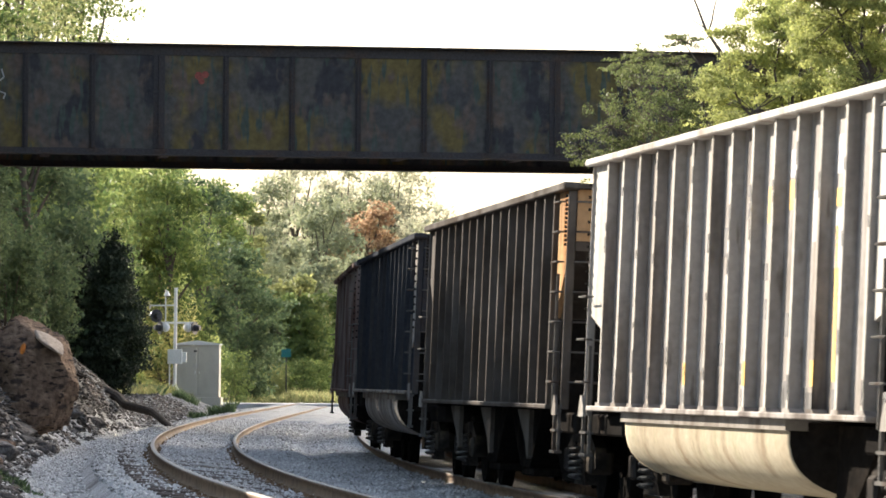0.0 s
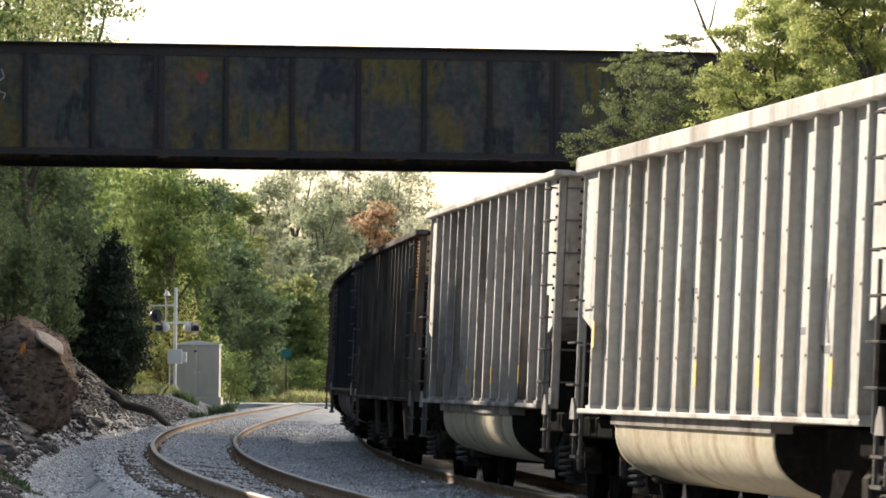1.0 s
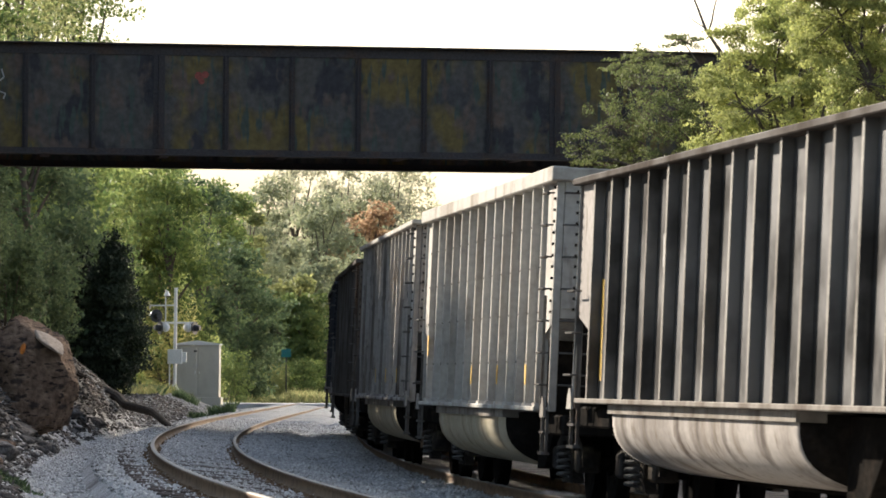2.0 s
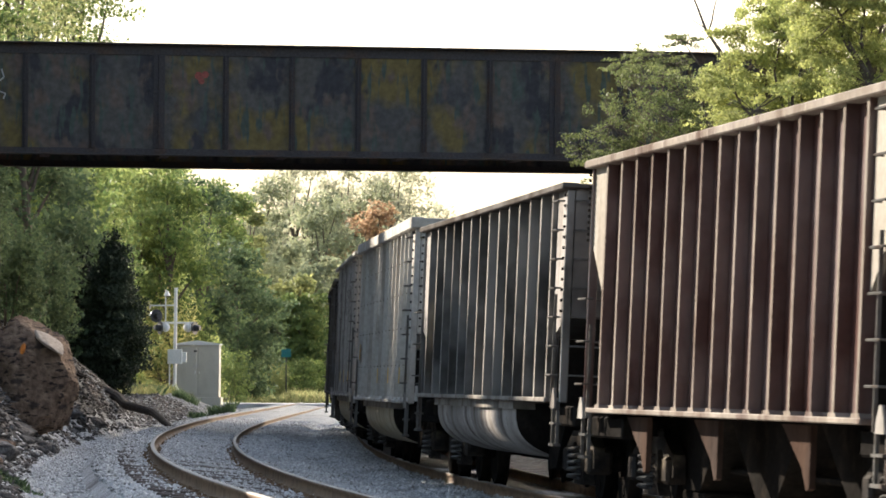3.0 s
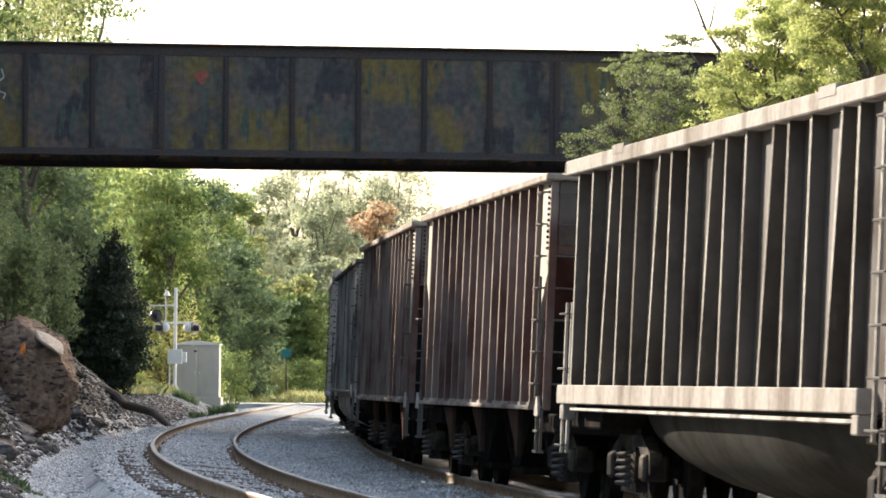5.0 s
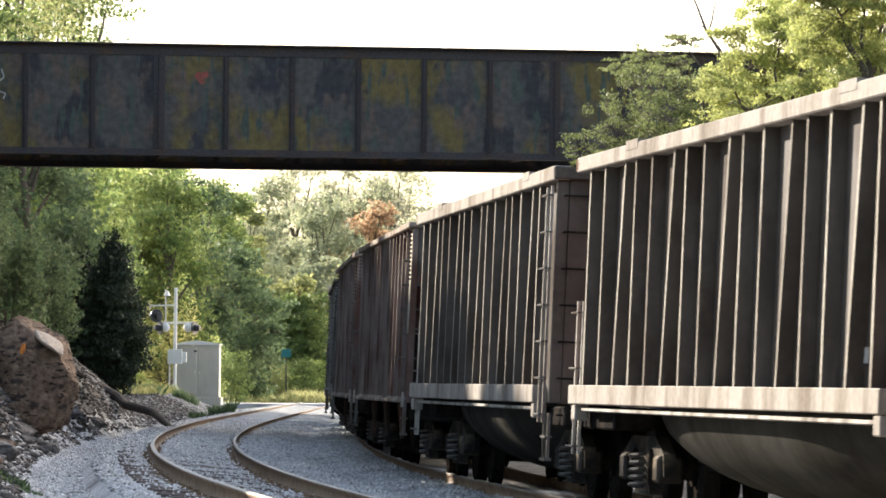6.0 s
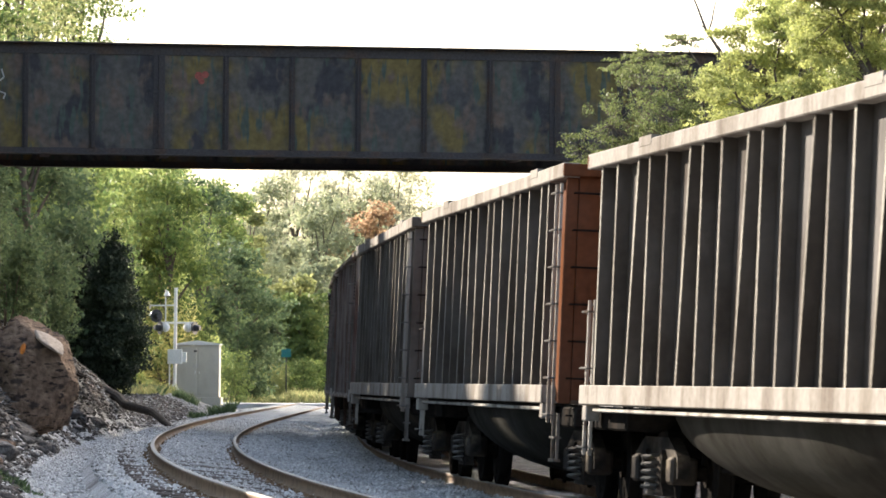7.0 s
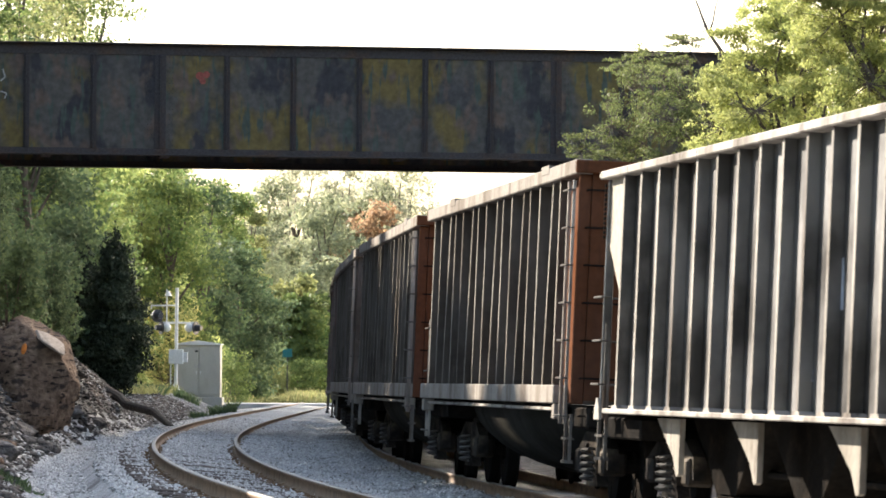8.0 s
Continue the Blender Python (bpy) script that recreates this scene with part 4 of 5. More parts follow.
def limb(bm, a, b, r0, r1, seg=7, bends=4, rnd=None, wob=0.06):
    a, b = Vector(a), Vector(b)
    prev = None
    L = (b - a).length
    for i in range(bends + 1):
        t = i / bends
        c = a.lerp(b, t)
        if rnd and 0 < i < bends:
            c += Vector((rnd.uniform(-1, 1), rnd.uniform(-1, 1), 0)) * wob * L * 0.5
        rad = r0 + (r1 - r0) * t
        ax = (b - a).normalized()
        e1 = ax.orthogonal().normalized()
        e2 = ax.cross(e1)
        ring = [bm.verts.new(c + (e1 * math.cos(6.2832 * k / seg) + e2 * math.sin(6.2832 * k / seg)) * rad) for k in range(seg)]
        if prev:
            for k in range(seg):
                bm.faces.new((prev[k], prev[(k + 1) % seg], ring[(k + 1) % seg], ring[k]))
        prev = ring
    return bm


def tree(x, y, height, spread_, leaf, label, seed, count=7000, size=0.16, low=0.25, name="tree", group="", lobes=11):
    z = ground_at(x, y) - 0.1
    t = thing(name, label, "tree", pose(x, y, z), group)
    rnd = random.Random(seed)
    bm = bmesh.new()
    top = Vector((rnd.uniform(-0.4, 0.4), rnd.uniform(-0.4, 0.4), height * 0.82))
    limb(bm, (0, 0, 0), top, height * 0.018 + 0.05, 0.03, 8, 6, rnd, 0.04)
    lob = []
    for i in range(lobes):
        f = (i + 0.5) / lobes
        hz = height * (low + (0.93 - low) * f)
        prof = math.sin(math.pi * min(1, 0.22 + 0.72 * f)) ** 0.7
        a = i * 2.4 + rnd.uniform(-0.5, 0.5)
        d = spread_ * 0.62 * prof * rnd.uniform(0.55, 1.1)
        rr = spread_ * rnd.uniform(0.36, 0.56) * (0.6 + 0.4 * prof)
        p = (d * math.cos(a), d * math.sin(a), hz)
        lob.append((*p, rr, rr, rr * rnd.uniform(0.6, 0.9)))
        limb(bm, top * (0.85 * hz / height), p, height * 0.007 + 0.02, 0.012, 5, 3, rnd)
    part("trunk", bm, M["bark"], t)
    v, f = leaves(count, lob, size, seed)
    raw("crown", v, f, LEAF[leaf], t)
    return t


def at_px(px, d):
    """Across-track place of a bearing (as of a 1568-wide picture) at distance d."""
    return (px - 784) / 8325.7 * d


# wood on the left behind the bridge
k = 0
for px, d, h, sp, leaf in (
    (-60, 150, 14, 3.4, "green"), (40, 146, 11, 2.8, "dark"), (120, 175, 13, 3.2, "green"), (20, 190, 22, 4.6, "olive"), (140, 200, 20.5, 4.0, "green"),
    (235, 226, 12.5, 3.0, "lime"), (-40, 205, 22, 4.6, "green"), (80, 215, 22, 4.2, "olive"), (90, 160, 8.5, 2.4, "dark"), (300, 225, 12, 3.0, "green"), (140, 192, 12.5, 2.8, "green"),
    (345, 245, 12.8, 3.0, "dark"), (415, 250, 9.4, 3.0, "dark"), (440, 274, 7.2, 2.3, "dark"), (400, 268, 13.4, 2.4, "green"), (432, 280, 12.6, 2.0, "olive"), (285, 232, 14.0, 2.4, "lime"), (270, 250, 13, 3.4, "olive"), (450, 290, 11.0, 3.4, "haze"), (380, 300, 14, 3.8, "green"),
    (10, 165, 10, 2.6, "green"), (180, 230, 14, 3.5, "green"), (120, 214, 13, 3.2, "green"), (160, 240, 15, 3.4, "olive"), (90, 224, 15, 3.6, "green")):
    k += 1
    tree(at_px(px, d), d, h, sp, leaf, {"green": "green broadleaf tree in late summer leaf", "dark": "dark green broadleaf tree in shade", "olive": "olive-green tree turning in autumn", "yellow": "sunlit yellow-green tree in the wood", "lime": "bright yellow-green tree catching low sun", "haze": "pale green tree with haze in its leaf colour"}[leaf], 40 + k, 15000 if d < 210 else 12000, 0.105 if d < 210 else 0.13, 0.08, group="trackside wood", lobes=15)
# far tree line, its haze put into the pale leaf colours
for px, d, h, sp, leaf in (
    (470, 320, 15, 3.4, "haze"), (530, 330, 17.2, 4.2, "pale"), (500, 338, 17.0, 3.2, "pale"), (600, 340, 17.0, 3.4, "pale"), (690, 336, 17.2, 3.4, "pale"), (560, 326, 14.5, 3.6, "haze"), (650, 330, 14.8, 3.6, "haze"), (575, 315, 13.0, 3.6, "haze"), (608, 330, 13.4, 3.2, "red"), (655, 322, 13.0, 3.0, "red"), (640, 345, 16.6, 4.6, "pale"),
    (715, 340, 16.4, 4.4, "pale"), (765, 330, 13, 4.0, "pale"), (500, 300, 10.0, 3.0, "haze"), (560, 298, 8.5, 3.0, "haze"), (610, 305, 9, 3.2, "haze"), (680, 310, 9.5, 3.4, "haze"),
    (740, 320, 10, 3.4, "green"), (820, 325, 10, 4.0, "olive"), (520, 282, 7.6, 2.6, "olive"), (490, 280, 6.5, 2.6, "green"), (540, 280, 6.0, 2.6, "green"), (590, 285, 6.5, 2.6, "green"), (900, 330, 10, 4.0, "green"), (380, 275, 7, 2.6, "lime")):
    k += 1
    tree(at_px(px, d), d, h, sp, leaf, {"green": "green tree at the field edge", "pale": "thin pale tree at the horizon, haze in its leaf colour", "olive": "olive-green tree in the far wood", "red": "far tree turning rusty red", "lime": "sunlit yellow-green tree by the field", "haze": "pale green tree beyond the field, haze in its leaf colour"}[leaf], 40 + k, 7500, 0.164, 0.06, group="far wood", lobes=14)
# crowns over the train
def leaning_tree(base_px, d, rows, leaf, seed, count, size, label="feathery yellow-green locust tree leaning over the train"):
    """rows: (bearing, height, across, up) of the crown's sprays, metres but for the bearing."""
    global k
    k += 1
    x0 = at_px(base_px, d)
    g = ground_at(x0, d) - 0.1
    t = thing("locust_tree", label, "tree", pose(x0, d, g), "trees over the train")
    rnd = random.Random(seed)
    bm = bmesh.new()
    fork = Vector((0, 0, 3.6))
    limb(bm, (0, 0, 0), fork, 0.16, 0.11, 8, 4, rnd, 0.05)
    lob = []
    for px, z, rx, rz in rows:
        yy = rnd.uniform(-0.9, 0.9)
        p = Vector((at_px(px, d) - x0, yy, z - g))
        limb(bm, fork, p, 0.06, 0.012, 5, 4, rnd, 0.12)
        for e in range(26):
            q = p + Vector((rnd.uniform(-1, 1) * rx * 1.3, rnd.uniform(-0.6, 0.6), rnd.uniform(-1, 1) * rz * 1.2))
            limb(bm, p, q, 0.012, 0.004, 4, 2, rnd, 0.1)
            lob.append((*q, rx * rnd.uniform(0.28, 0.5), 0.4, rz * rnd.uniform(0.14, 0.32)))
    part("trunk", bm, M["bark"], t)
    v, f = leaves(count, lob, size, seed, 0.6)
    raw("crown", v, f, LEAF[leaf], t)


leaning_tree(1300, 104, [(1025, 6.35, 0.35, 0.3), (1080, 6.9, 0.5, 0.5), (1130, 7.6, 0.55, 0.6), (1120, 6.4, 0.6, 0.5), (1190, 6.9, 0.6, 0.6), (1240, 7.4, 0.6, 0.5), (1180, 7.9, 0.4, 0.3), (1230, 6.3, 0.6, 0.5), (1290, 6.8, 0.6, 0.6), (1075, 6.0, 0.4, 0.3), (1255, 6.7, 0.6, 0.6), (1270, 7.6, 0.5, 0.4), (1300, 6.2, 0.6, 0.5), (1210, 7.5, 0.5, 0.4)], "locust_dark", 71, 30000, 0.03, "feathery olive-green locust branches in front of the bridge")
leaning_tree(1400, 97, [(1290, 7.5, 0.6, 0.5), (1340, 7.9, 0.7, 0.6), (1330, 6.8, 0.6, 0.6), (1400, 7.4, 0.7, 0.6), (1380, 8.4, 0.5, 0.5), (1430, 8.1, 0.7, 0.6), (1460, 7.2, 0.7, 0.6), (1350, 9.0, 0.4, 0.35), (1420, 9.0, 0.6, 0.5), (1280, 6.5, 0.5, 0.4), (1400, 6.5, 0.6, 0.5)], "locust", 72, 62000, 0.032)
leaning_tree(1560, 91, [(1480, 8.3, 0.7, 0.6), (1530, 7.7, 0.7, 0.6), (1580, 8.3, 0.7, 0.6), (1500, 9.0, 0.7, 0.5), (1560, 9.0, 0.7, 0.5), (1530, 7.0, 0.7, 0.5), (1470, 7.6, 0.6, 0.5), (1450, 8.9, 0.5, 0.4), (1620, 7.6, 0.7, 0.6), (1600, 6.8, 0.7, 0.6), (1640, 9.0, 0.7, 0.6)], "locust", 73, 62000, 0.032)
leaning_tree(1330, 107, [(1120, 8.55, 0.45, 0.12), (1165, 8.75, 0.45, 0.14), (1205, 8.9, 0.4, 0.14), (1100, 8.35, 0.3, 0.08), (1190, 8.45, 0.35, 0.1)], "locust_dark", 74, 3600, 0.032, "thin sparse locust twigs above the bridge")
leaning_tree(1500, 112, [(1330, 7.8, 0.8, 0.8), (1420, 8.2, 0.9, 0.9), (1500, 8.6, 0.9, 0.9), (1560, 9.6, 0.8, 0.7), (1440, 9.9, 0.6, 0.5), (1500, 9.6, 0.8, 0.6), (1250, 7.0, 0.7, 0.6), (1390, 7.0, 0.8, 0.8), (1520, 7.2, 0.9, 0.8)], "locust", 75, 18000, 0.06, "yellow-green locust tree behind the others")


def cedar(px, y, h, width, seed, count):
    x = at_px(px, y)
    t = thing("cedar_tree", "dense dark evergreen cedar beside the track", "tree", pose(x, y, ground_at(x, y) - 0.1), "cedars")
    bm = bmesh.new()
    limb(bm, (0, 0, 0), (0, 0, h * 0.9), 0.12, 0.03, 8)
    part("trunk", bm, M["bark"], t)
    lob = []
    for i in range(24):
        f = i / 23
        w = width * min(1.0, 0.55 + 1.6 * f) * (1.0 - f) ** 0.62 + 0.1
        a = i * 2.4 + seed
        lob.append((w * 0.5 * math.cos(a), w * 0.5 * math.sin(a), 0.35 + (h - 0.5) * f, w * 0.6, w * 0.6, h * 0.1))
    v, f = leaves(count, lob, 0.058, seed, -0.5)
    raw("crown", v, f, LEAF["cedar"], t)


cedar(200, 146, 5.1, 1.5, 9, 34000)
cedar(142, 148, 4.7, 1.4, 10, 28000)


# trees added on the bank outside the view, between line and sun, for shade
for x, y, h, sp in ((-14.6, 91, 8.5, 2.0), (-15.5, 99, 10, 2.6), (-18, 107, 11.5, 3.2), (-21, 118, 13, 3.6), (-17, 124, 12.5, 3.2), (-25, 132, 15, 4.0), (-19, 140, 14, 3.6), (-29, 146, 17, 4.4), (-23, 158, 17, 4.2), (-34, 162, 19, 4.6), (-18.5, 165, 15, 3.6), (-28, 178, 20, 4.6), (-38, 186, 20, 5.0)):
    k += 1
    tree(x, y, h, sp, ("green", "dark", "olive")[k % 3], "green broadleaf tree added on the rim for shade", 40 + k, 2500, 0.56, 0.05, group="trackside wood")


# unseen young trees, heights set to shade the ballast and far cars
for i in range(48):
    y = 62 + i * 3.1
    x = -0.094 * y - 7.2 - 1.5 * (i % 2)
    k += 1
    h = min((0.50 + 0.17 * float(smooth(69, 86, y))) * (float(np.interp(y - 8, Y_, X_)) + 2.2 - x), 17.0)
    tree(x, y, h, 2.6, "dark", "leafy young tree added out of view for shade", 40 + k, 2600, 0.465, 0.04, name="shade_sapling", group="rim saplings")


# unseen tall trees, both sides and behind the camera, added to block sky light
_r = random.Random(77)
for x, y in [(-15 - 4 * (i % 2), -34 + i * 8.5) for i in range(8)] + [(19 + 5 * (i % 2), -20 + i * 11) for i in range(9)] + [(-8 + i * 8, -44 - 5 * (i % 2)) for i in range(3)]:
    k += 1
    tree(x, y, _r.uniform(14, 18), 4.4, ("green", "dark", "olive")[k % 3], "tall unseen tree added beside the cutting to block sky light", 40 + k, 1500, 0.68, 0.08, group="cutting wood")


# ---- rocks on the bank ----
def boulder(name, x, y, z, size, seed, label, material, turn=0.0, detail=4):
    bm = bmesh.new()
    bmesh.ops.create_icosphere(bm, subdivisions=detail, radius=1.0)
    off = Vector((seed * 7.3, seed * 3.1, seed * 1.7))
    for v in bm.verts:
        d = v.co.normalized()
        r = 1.08 + 0.26 * noise.noise(d * 1.3 + off) + 0.10 * noise.noise(d * 3.1 + off) - 0.16 * abs(noise.noise(d * 3.6 + off)) + 0.09 * abs(noise.noise(d * 8 + off)) + 0.045 * noise.noise(d * 17 + off)
        q = d * r
        for nrm, lim in (((1, 0.2, 0.1), 0.82), ((-0.3, -1, 0.2), 0.8), ((0.2, -0.5, 1), 0.78), ((0.5, -0.8, -0.4), 0.85), ((-0.5, -0.6, 0.7), 0.8), ((0.9, -0.7, 0.5), 0.84), ((-0.9, -0.5, 0.1), 0.86), ((0.1, -0.9, -0.1), 0.74)):
            w = Vector(nrm).normalized()
            k_ = q.dot(w) - lim
            if k_ > 0:
                q -= w * k_ * 0.9
        v.co = Vector((q.x * size[0], q.y * size[1], q.z * size[2]))
    o = part(name, bm, material)
    o.matrix_basis = pose(x, y, z, 0, 0, turn)
    return tagged(o, label, "rock", "bank rocks")


big = boulder("boulder", at_px(58, 92), 92, 1.28, (0.92, 0.9, 1.12), 3, "large brown weathered boulder bedded in the dark bank", M["rock"], 20, 5)
_cap = boulder("boulder", at_px(90, 91.2), 91.32, 1.90, (0.36, 0.3, 0.06), 5, "pale flat slab on top of the boulder", M["pale_rock"], 10, 3)
_cap.rotation_euler = (0.35, 0.62, 0.1)
_bm = bmesh.new()
bmesh.ops.create_icosphere(_bm, subdivisions=2, radius=1)
for _v in _bm.verts:
    _v.co = Vector((_v.co.x * 0.055 + 0.02 * _v.co.z, _v.co.y * 0.03, _v.co.z * 0.11))
_mark = part("paint_mark", _bm, M["orange_paint"], big, "orange spray-painted survey mark")
_mark.matrix_basis = big.matrix_basis.inverted() @ pose(at_px(42, 91.2), 91.2, 1.26 + (667 - 619) / 8325.7 * 91.2)
_r = random.Random(8)
for _i in range(46):
    _y = _r.uniform(62, 128)
    _x = float(np.interp(_y, Y_, X_)) - 2.75 - _r.uniform(0, 1.0) ** 1.4 * 2.6
    _s = _r.uniform(0.07, 0.3)
    boulder("rock", _x, _y, ground_at(_x, _y) + 0.02, (_s * 1.3, _s, _s * 0.6), 20 + _i, "angular dark slate rock lying on the bank", M["rock"] if _i % 4 == 0 else M["bank"], _r.uniform(0, 180), 2)

# slate ledges in the bank
for _i in range(40):
    _y = 62 + _i * 1.6 + _r.uniform(-0.8, 0.8)
    _x = float(np.interp(_y, Y_, X_)) - 3.0 - _r.uniform(0, 1.3)
    _bm = boxes((-0.22, 0.22, -0.32, 0.32, -0.035, 0.035), bevel=0.01)
    bmesh.ops.subdivide_edges(_bm, edges=_bm.edges[:], cuts=2)
    for _v in _bm.verts:
        _v.co += Vector((_r.uniform(-0.04, 0.04), _r.uniform(-0.05, 0.05), _r.uniform(-0.012, 0.012)))
    _o = part("slate_ledge", _bm, M["bank"])
    _o.matrix_basis = pose(_x, _y, ground_at(_x, _y) + 0.0, _r.uniform(-8, 8), _r.uniform(18, 42), _r.uniform(-25, 25))
    tagged(_o, "thin dark slate slab sticking out of the bank", "rock", "bank rocks")


# dark streak down the bank, built as a half-buried tapered limb
_bm = bmesh.new()
_a = Vector((at_px(178, 139), 139, ground_at(at_px(178, 139), 139) - 0.06))
_b = Vector((at_px(306, 123), 123, ground_at(at_px(306, 123), 123) - 0.02))
limb(_bm, _a, _b, 0.17, 0.08, 9, 6, random.Random(4), 0.03)
bmesh.ops.holes_fill(_bm, edges=[e for e in _bm.edges if e.is_boundary], sides=12)
tagged(part("bank_streak", _bm, M["soil"]), "dark rounded streak lying down the bank", "log")


# ---- level-crossing signal ----
def crossing_signal():
    d = 205
    zb = 1.26 + (667 - 697) / 8325.7 * d
    u = d / 8325.7
    x = at_px(311, d)
    t = thing("crossing_signal", "galvanised level-crossing flasher mast with black lamp hoods", "crossing signal", pose(x, d, zb, 0, 0, 0))
    bm = bmesh.new()
    bar(bm, (0, 0, 0), (0.02, 0, 188 * u), 0.075, 10)
    part("mast", bm, M["galv"], t)
    part("base", boxes((-0.24, 0.24, -0.2, 0.2, -0.3, 0.12), bevel=0.03), M["galv"], t)
    part("junction_box", boxes((-0.3, 0.33, -0.35, -0.08, 53 * u, 79 * u), bevel=0.02), M["galv"], t)
    bm = bmesh.new()
    bar(bm, (-0.22, -0.1, 0.0), (-0.22, -0.1, 53 * u), 0.035)
    part("conduit", bm, M["galv"], t)
    bm = bmesh.new()
    bar(bm, (-1.1, 0, 156 * u), (0.0, 0, 157 * u), 0.035)
    bar(bm, (-1.1, 0, 156 * u), (-1.1, 0, 150 * u), 0.03)
    part("lamp_arm", bm, M["galv"], t)
    bm = bmesh.new()
    bar(bm, (-0.6, 0, 126 * u), (0.85, 0, 126 * u), 0.045)
    part("lamp_arm", bm, M["galv"], t)
    bm = bmesh.new()
    bar(bm, (-0.42, 0, 128 * u), (-0.42, 0, 185 * u), 0.035)
    part("bell_post", bm, M["galv"], t)
    part("side_box", boxes((0.34, 0.52, -0.3, -0.12, 56 * u, 74 * u), bevel=0.015), M["galv"], t)
    bm = bmesh.new()
    cylinder(bm, Matrix.Translation((0, 0, 0.28)), 0.22, 0.09, 0.34, 12)
    part("mast_foot", bm, M["galv"], t)
    bm = bmesh.new()
    cylinder(bm, Matrix.Translation((-0.36, 0, 178 * u)), 0.16, 0.05, 0.22, 14)
    part("bell", bm, M["galv"], t)
    for lx, lz, yaw in ((-0.82, 138 * u, 30), (-0.66, 117 * u, -62), (0.86, 117 * u, 62)):
        bm = bmesh.new()
        turn = pose(lx, 0, lz, 90, 0, yaw)
        cylinder(bm, turn, 0.29, 0.29, 0.035, 20)
        cylinder(bm, turn @ Matrix.Translation((0, 0, 0.14)), 0.16, 0.11, 0.26, 14)
        rims = []
        for i in range(10):  # hood: one curved sheet
            a = math.pi * (i - 4) / 9 + math.pi / 2
            rims.append([bm.verts.new(turn @ Vector((r * math.cos(a), r * math.sin(a), z))) for r, z in ((0.19, 0.01), (0.205, 0.01), (0.205, -0.3), (0.19, -0.3))])
        for qa, oa in zip(rims, rims[1:]):
            for j in range(4):
                bm.faces.new((qa[j], oa[j], oa[(j + 1) % 4], qa[(j + 1) % 4]))
        bm.faces.new(rims[0])
        bm.faces.new(rims[-1][::-1])
        lamp = part("flasher", bm, M["signal_black"], t, "black flasher lamp with hood")
        bm = bmesh.new()
        cylinder(bm, turn @ Matrix.Translation((0, 0, -0.03)), 0.15, 0.15, 0.03, 16)
        part("lens", bm, M["lens_red"], lamp, "unlit dark red lens")
        if yaw != 30:
            bm = bmesh.new()
            bmesh.ops.create_uvsphere(bm, u_segments=12, v_segments=8, radius=0.2, matrix=Matrix.Translation((lx + (0.24 if lx < 0 else -0.3), -0.05, lz + 0.02)))
            part("lamp_back", bm, M["galv"], lamp, "pale aluminium lamp housing", True)


crossing_signal()


def equipment_cabinet():
    d = 209
    u = d / 8325.7
    zb = 1.26 + (667 - 702) / 8325.7 * d
    x0, x1 = at_px(314, d), at_px(391, d)
    t = thing("signal_cabinet", "grey metal trackside equipment cabinet with a low gable roof", "cabinet", pose((x0 + x1) / 2, d, zb))
    w, h = (x1 - x0) / 2, 92 * u
    part("body", boxes((-w, w, -0.75, 0.75, 0, h), bevel=0.015), M["cabinet_grey"], t)
    for sx in (-1, 1):
        dr = part("door", boxes((sx * w * 0.5 - w * 0.46, sx * w * 0.5 + w * 0.46, -0.785, -0.752, 0.12, h - 0.12), bevel=0.008), M["cabinet_grey"], t)
        part("handle", boxes((sx * 0.09 - 0.015, sx * 0.09 + 0.015, -0.82, -0.787, h * 0.44, h * 0.5)), M["galv"], dr)
    bm = bmesh.new()
    a = [(-w - 0.06, h), (w + 0.06, h), (w + 0.06, h + 0.05), (0, h + 0.2), (-w - 0.06, h + 0.05)]
    f0 = [bm.verts.new((x, -0.86, z)) for x, z in a]
    f1 = [bm.verts.new((x, 0.86, z)) for x, z in a]
    bm.faces.new(f0)
    bm.faces.new(f1[::-1])
    for i in range(5):
        bm.faces.new((f0[i], f1[i], f1[(i + 1) % 5], f0[(i + 1) % 5]))
    bmesh.ops.recalc_face_normals(bm, faces=bm.faces)
    part("roof", bm, M["galv"], t, "pale metal gable roof")
    part("vent", boxes((-0.16, -0.02, -0.80, -0.787, h - 0.32, h - 0.24)), M["black"], t)
    part("notice", boxes((-0.2, 0.05, -0.80, -0.787, h * 0.56, h * 0.63)), M["pale_paint"], t, "small pale notice plate")
    part("plinth", boxes((-w - 0.1, w + 0.1, -0.9, 0.9, -0.35, 0.0), bevel=0.02), M["cabinet_grey"], t)


equipment_cabinet()


def street_sign():
    d = 262
    u = d / 8325.7
    x = at_px(508, d)
    zb = ground_at(x, d)
    t = thing("street_sign", "small green street sign on a thin dark post", "sign", pose(x, d, zb))
    bm = bmesh.new()
    zt = 1.26 + (668.5 - 616) * u - zb
    bar(bm, (0, 0, -0.2), (0, 0, zt), 0.045)
    part("post", bm, M["black"], t)
    part("plate", boxes((-0.27, 0.27, -0.06, -0.045, zt - 0.5, zt - 0.02), bevel=0.003), M["sign_green"], t, "blue-green sign plate")
    part("lettering", boxes((-0.2, 0.2, -0.064, -0.061, zt - 0.3, zt - 0.2)), M["sign_green"], t)


street_sign()


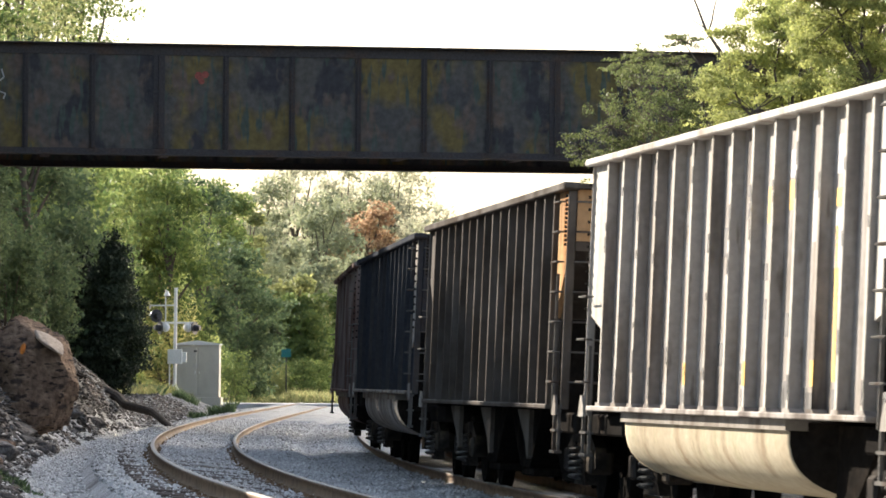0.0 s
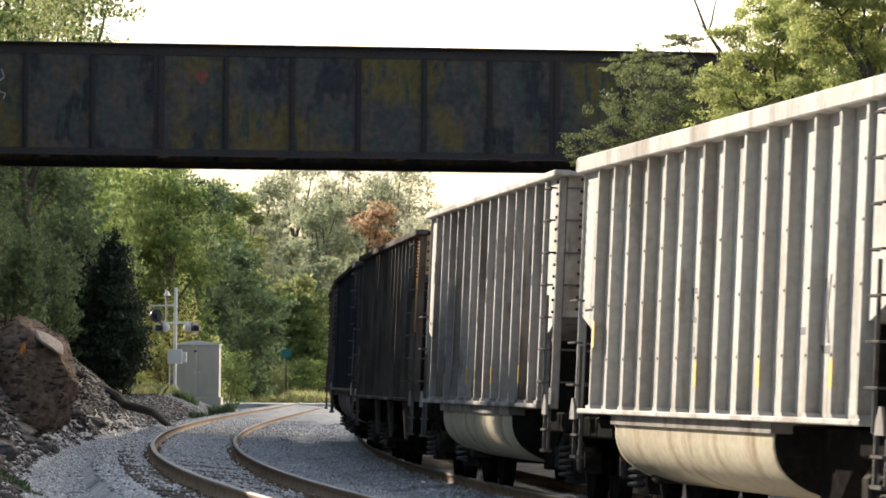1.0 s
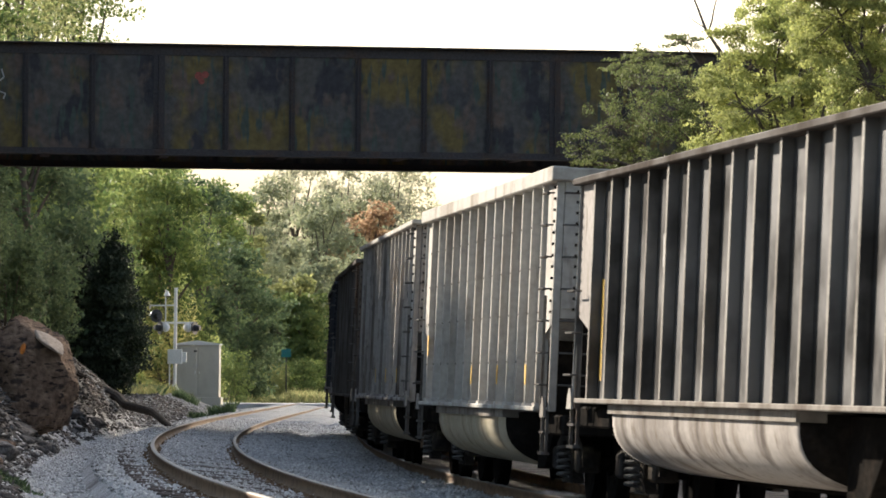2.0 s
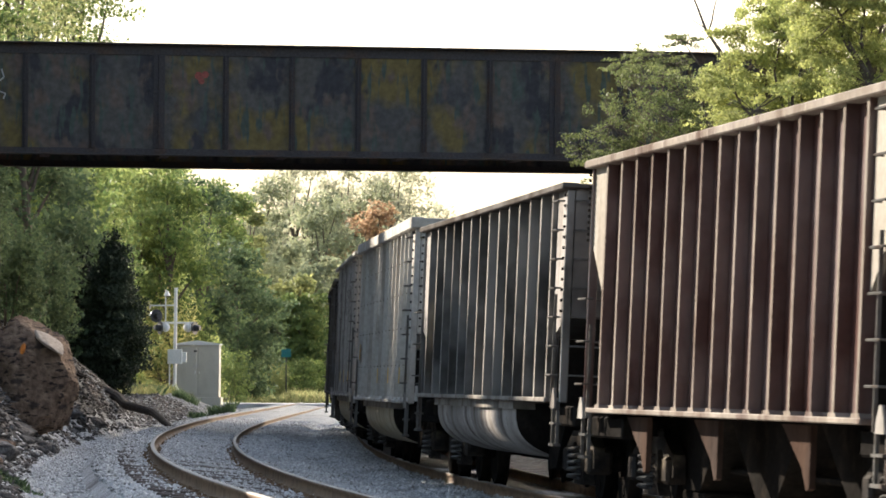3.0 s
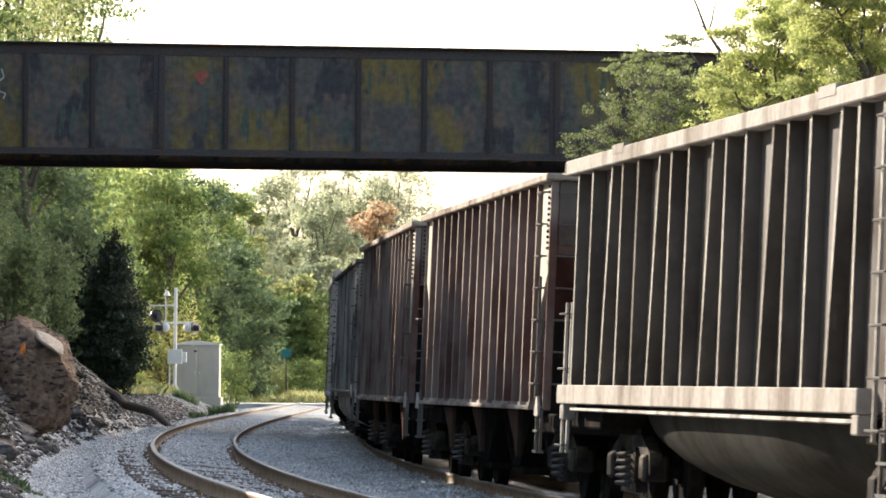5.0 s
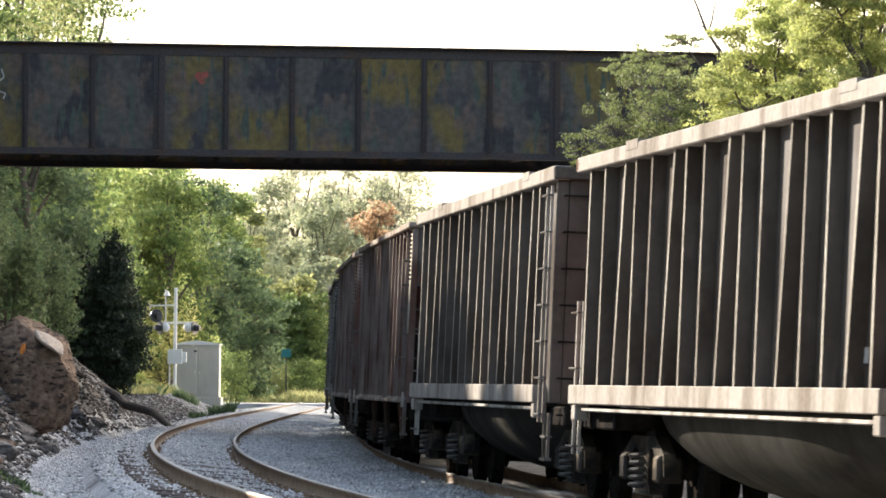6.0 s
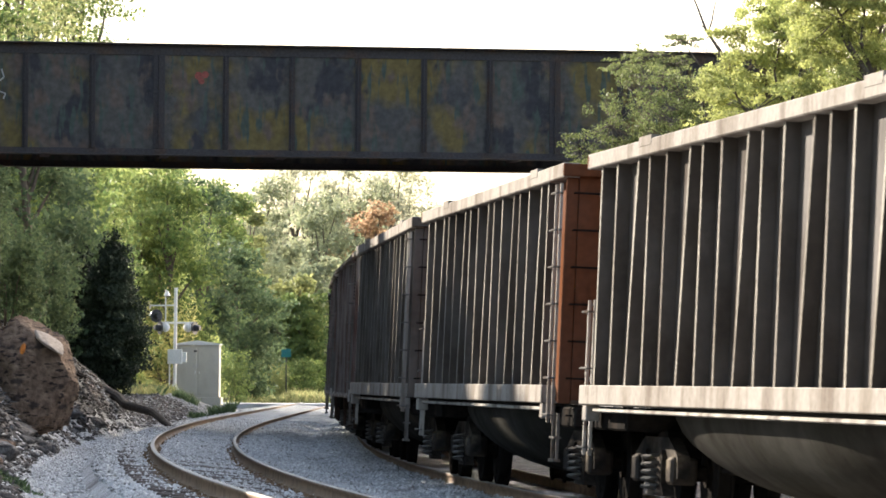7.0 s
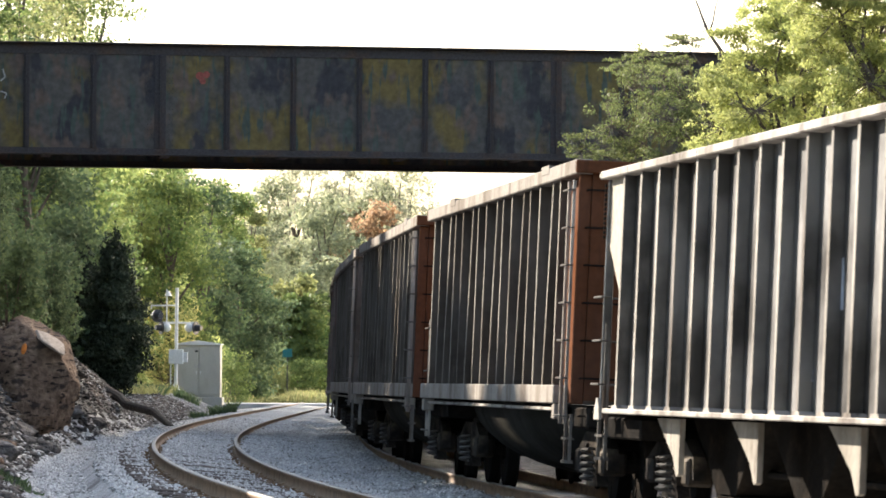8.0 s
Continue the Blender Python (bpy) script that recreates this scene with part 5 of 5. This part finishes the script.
# ---- low growth ----
def tuft_field(name, label, spots, seed, leaf="grass"):
    """Grass blades in clumps: spots are (x, y, radius, height, blades)."""
    r = np.random.RandomState(seed)
    V = []
    for x, y, rad, h, n in spots:
        a, q = r.uniform(0, 6.283, n), rad * np.sqrt(r.rand(n))
        px, py = x + q * np.cos(a), y + q * np.sin(a)
        pz = ground_z(px.copy(), py.copy())
        hh = h * r.uniform(0.4, 1.1, n)
        t, w = r.uniform(0, 6.283, n), 0.012 + 0.02 * r.rand(n)
        lx, ly = r.normal(0, 0.3, n) * hh, r.normal(0, 0.3, n) * hh
        c, s_ = np.cos(t) * w, np.sin(t) * w
        V.append(np.stack([np.stack([px - c, py - s_, pz], 1), np.stack([px + c, py + s_, pz], 1), np.stack([px + lx * 0.5 + c * 0.7, py + ly * 0.5 + s_ * 0.7, pz + hh * 0.65], 1), np.stack([px + lx, py + ly, pz + hh], 1)], 1))
    v = np.concatenate(V).reshape(-1, 3)
    return tagged(raw(name, v, np.arange(len(v)).reshape(-1, 4), LEAF[leaf]), label, "grass", kind="stuff")


_r = random.Random(21)
_spots = [(at_px(_r.uniform(380, 640), 262 + i * 0.5), 246 + i * 0.62, 2.2, 0.65, 160) for i in range(90)]
_spots += [(_r.uniform(-17, -11.6), _r.uniform(180, 226), 0.9, 0.5, 200) for i in range(60)]
tuft_field("tall_grass", "tall dry yellow-green grass by the road", _spots, 3)
tuft_field("bank_grass", "green weeds at the foot of the bank", [(at_px(395, 176), 176, 0.5, 0.5, 700), (at_px(352, 170), 170, 0.3, 0.3, 300), (at_px(330, 192), 192, 0.5, 0.35, 500), (at_px(15, 60), 60, 0.3, 0.1, 500), (at_px(50, 59.5), 59.5, 0.2, 0.06, 250), (at_px(240, 190), 190, 1.2, 0.6, 900)], 4, "dark")


def bush(px, d, rad, h, leaf, label, seed, count=5500, size=0.07, name="bush"):
    x = at_px(px, d)
    t = thing(name, label, "bush", pose(x, d, ground_at(x, d) - 0.1))
    rnd = random.Random(seed)
    bm = bmesh.new()
    lob = []
    for i in range(7):
        a, f = i * 2.4, (i + 0.5) / 7
        p = (rad * 0.55 * math.cos(a), rad * 0.55 * math.sin(a), h * (0.25 + 0.55 * f))
        limb(bm, (0, 0, 0), p, 0.03, 0.01, 5, 3, rnd)
        lob.append((*p, rad * 0.5, rad * 0.5, h * 0.24))
    part("stems", bm, M["bark"], t)
    v, f = leaves(count, lob, size, seed)
    raw("foliage", v, f, LEAF[leaf], t)


# the four at negative bearings, mostly unseen, are added to shade the bank
for _i, (_px, _d, _rad, _h, _leaf) in enumerate(((-60, 128, 1.6, 4.2, "dark"), (-40, 137, 1.6, 4.6, "dark"), (-70, 146, 1.8, 5.0, "dark"), (30, 150, 1.6, 4.4, "dark"), (-110, 118, 1.8, 4.4, "dark"), (60, 132, 1.3, 3.6, "dark"), (10, 126, 1.2, 3.2, "dark"), (225, 208, 1.4, 3.0, "yellow"), (300, 222, 1.7, 6.0, "yellow"), (350, 228, 1.4, 4.2, "lime"), (215, 204, 1.2, 2.6, "lime"), (430, 262, 1.6, 3.2, "green"), (470, 266, 1.6, 2.6, "olive"), (545, 268, 1.6, 2.6, "green"), (400, 240, 1.4, 3.4, "green"))):
    bush(_px, _d, _rad, _h, _leaf, {"dark": "dark leafy bush on the bank", "yellow": "yellowing sunlit bush near the crossing", "lime": "light green bush near the crossing", "green": "green bush at the field edge", "olive": "olive-green bush at the field edge"}[_leaf], 300 + _i)


def bare_tree():
    d = 101
    x = at_px(1285, d)
    t = thing("bare_tree", "thin leafless dead tree above the train", "tree", pose(x, d, ground_at(x, d) - 0.1))
    bm = bmesh.new()
    u = d / 8325.7
    zz = lambda py: 1.26 + (674 - py) * u - ground_at(x, d)
    rnd = random.Random(2)
    limb(bm, (0.25, 0, 0), (0.0, 0, zz(100)), 0.09, 0.05, 7, 5, rnd, 0.02)
    limb(bm, (0, 0, zz(100)), (-37 * u, 0, zz(45)), 0.05, 0.035, 6, 3, rnd, 0.03)
    limb(bm, (-37 * u, 0, zz(45)), (-58 * u, 0.1, zz(-10)), 0.035, 0.02, 6, 3, rnd, 0.03)
    limb(bm, (-34 * u, 0, zz(50)), (-18 * u, 0.1, zz(-15)), 0.025, 0.014, 6, 3, rnd, 0.05)
    limb(bm, (-40 * u, 0, zz(40)), (-75 * u, 0.2, zz(15)), 0.014, 0.006, 5, 3, rnd, 0.06)
    limb(bm, (-58 * u, 0.1, zz(-10)), (-80 * u, 0.3, zz(-70)), 0.02, 0.008, 5, 3, rnd, 0.06)
    part("trunk", bm, M["bark"], t)


bare_tree()


def motions():
    step = 0.25
    times = [i * step for i in range(33)]
    for c, s in CARS:
        walk(c, [(t, car_pose(s + SPEED * t)) for t in times])
    turn = SPEED / 0.457
    for w in WHEELS:
        y = w.matrix_basis.translation.y
        rows = []
        for i in range(241):
            a = -turn * i / 30
            rows.append((i / 30, Matrix.LocRotScale((0, y, 0.457), Euler((a, 0, 0)), None)))
        walk(w, rows)


motions()
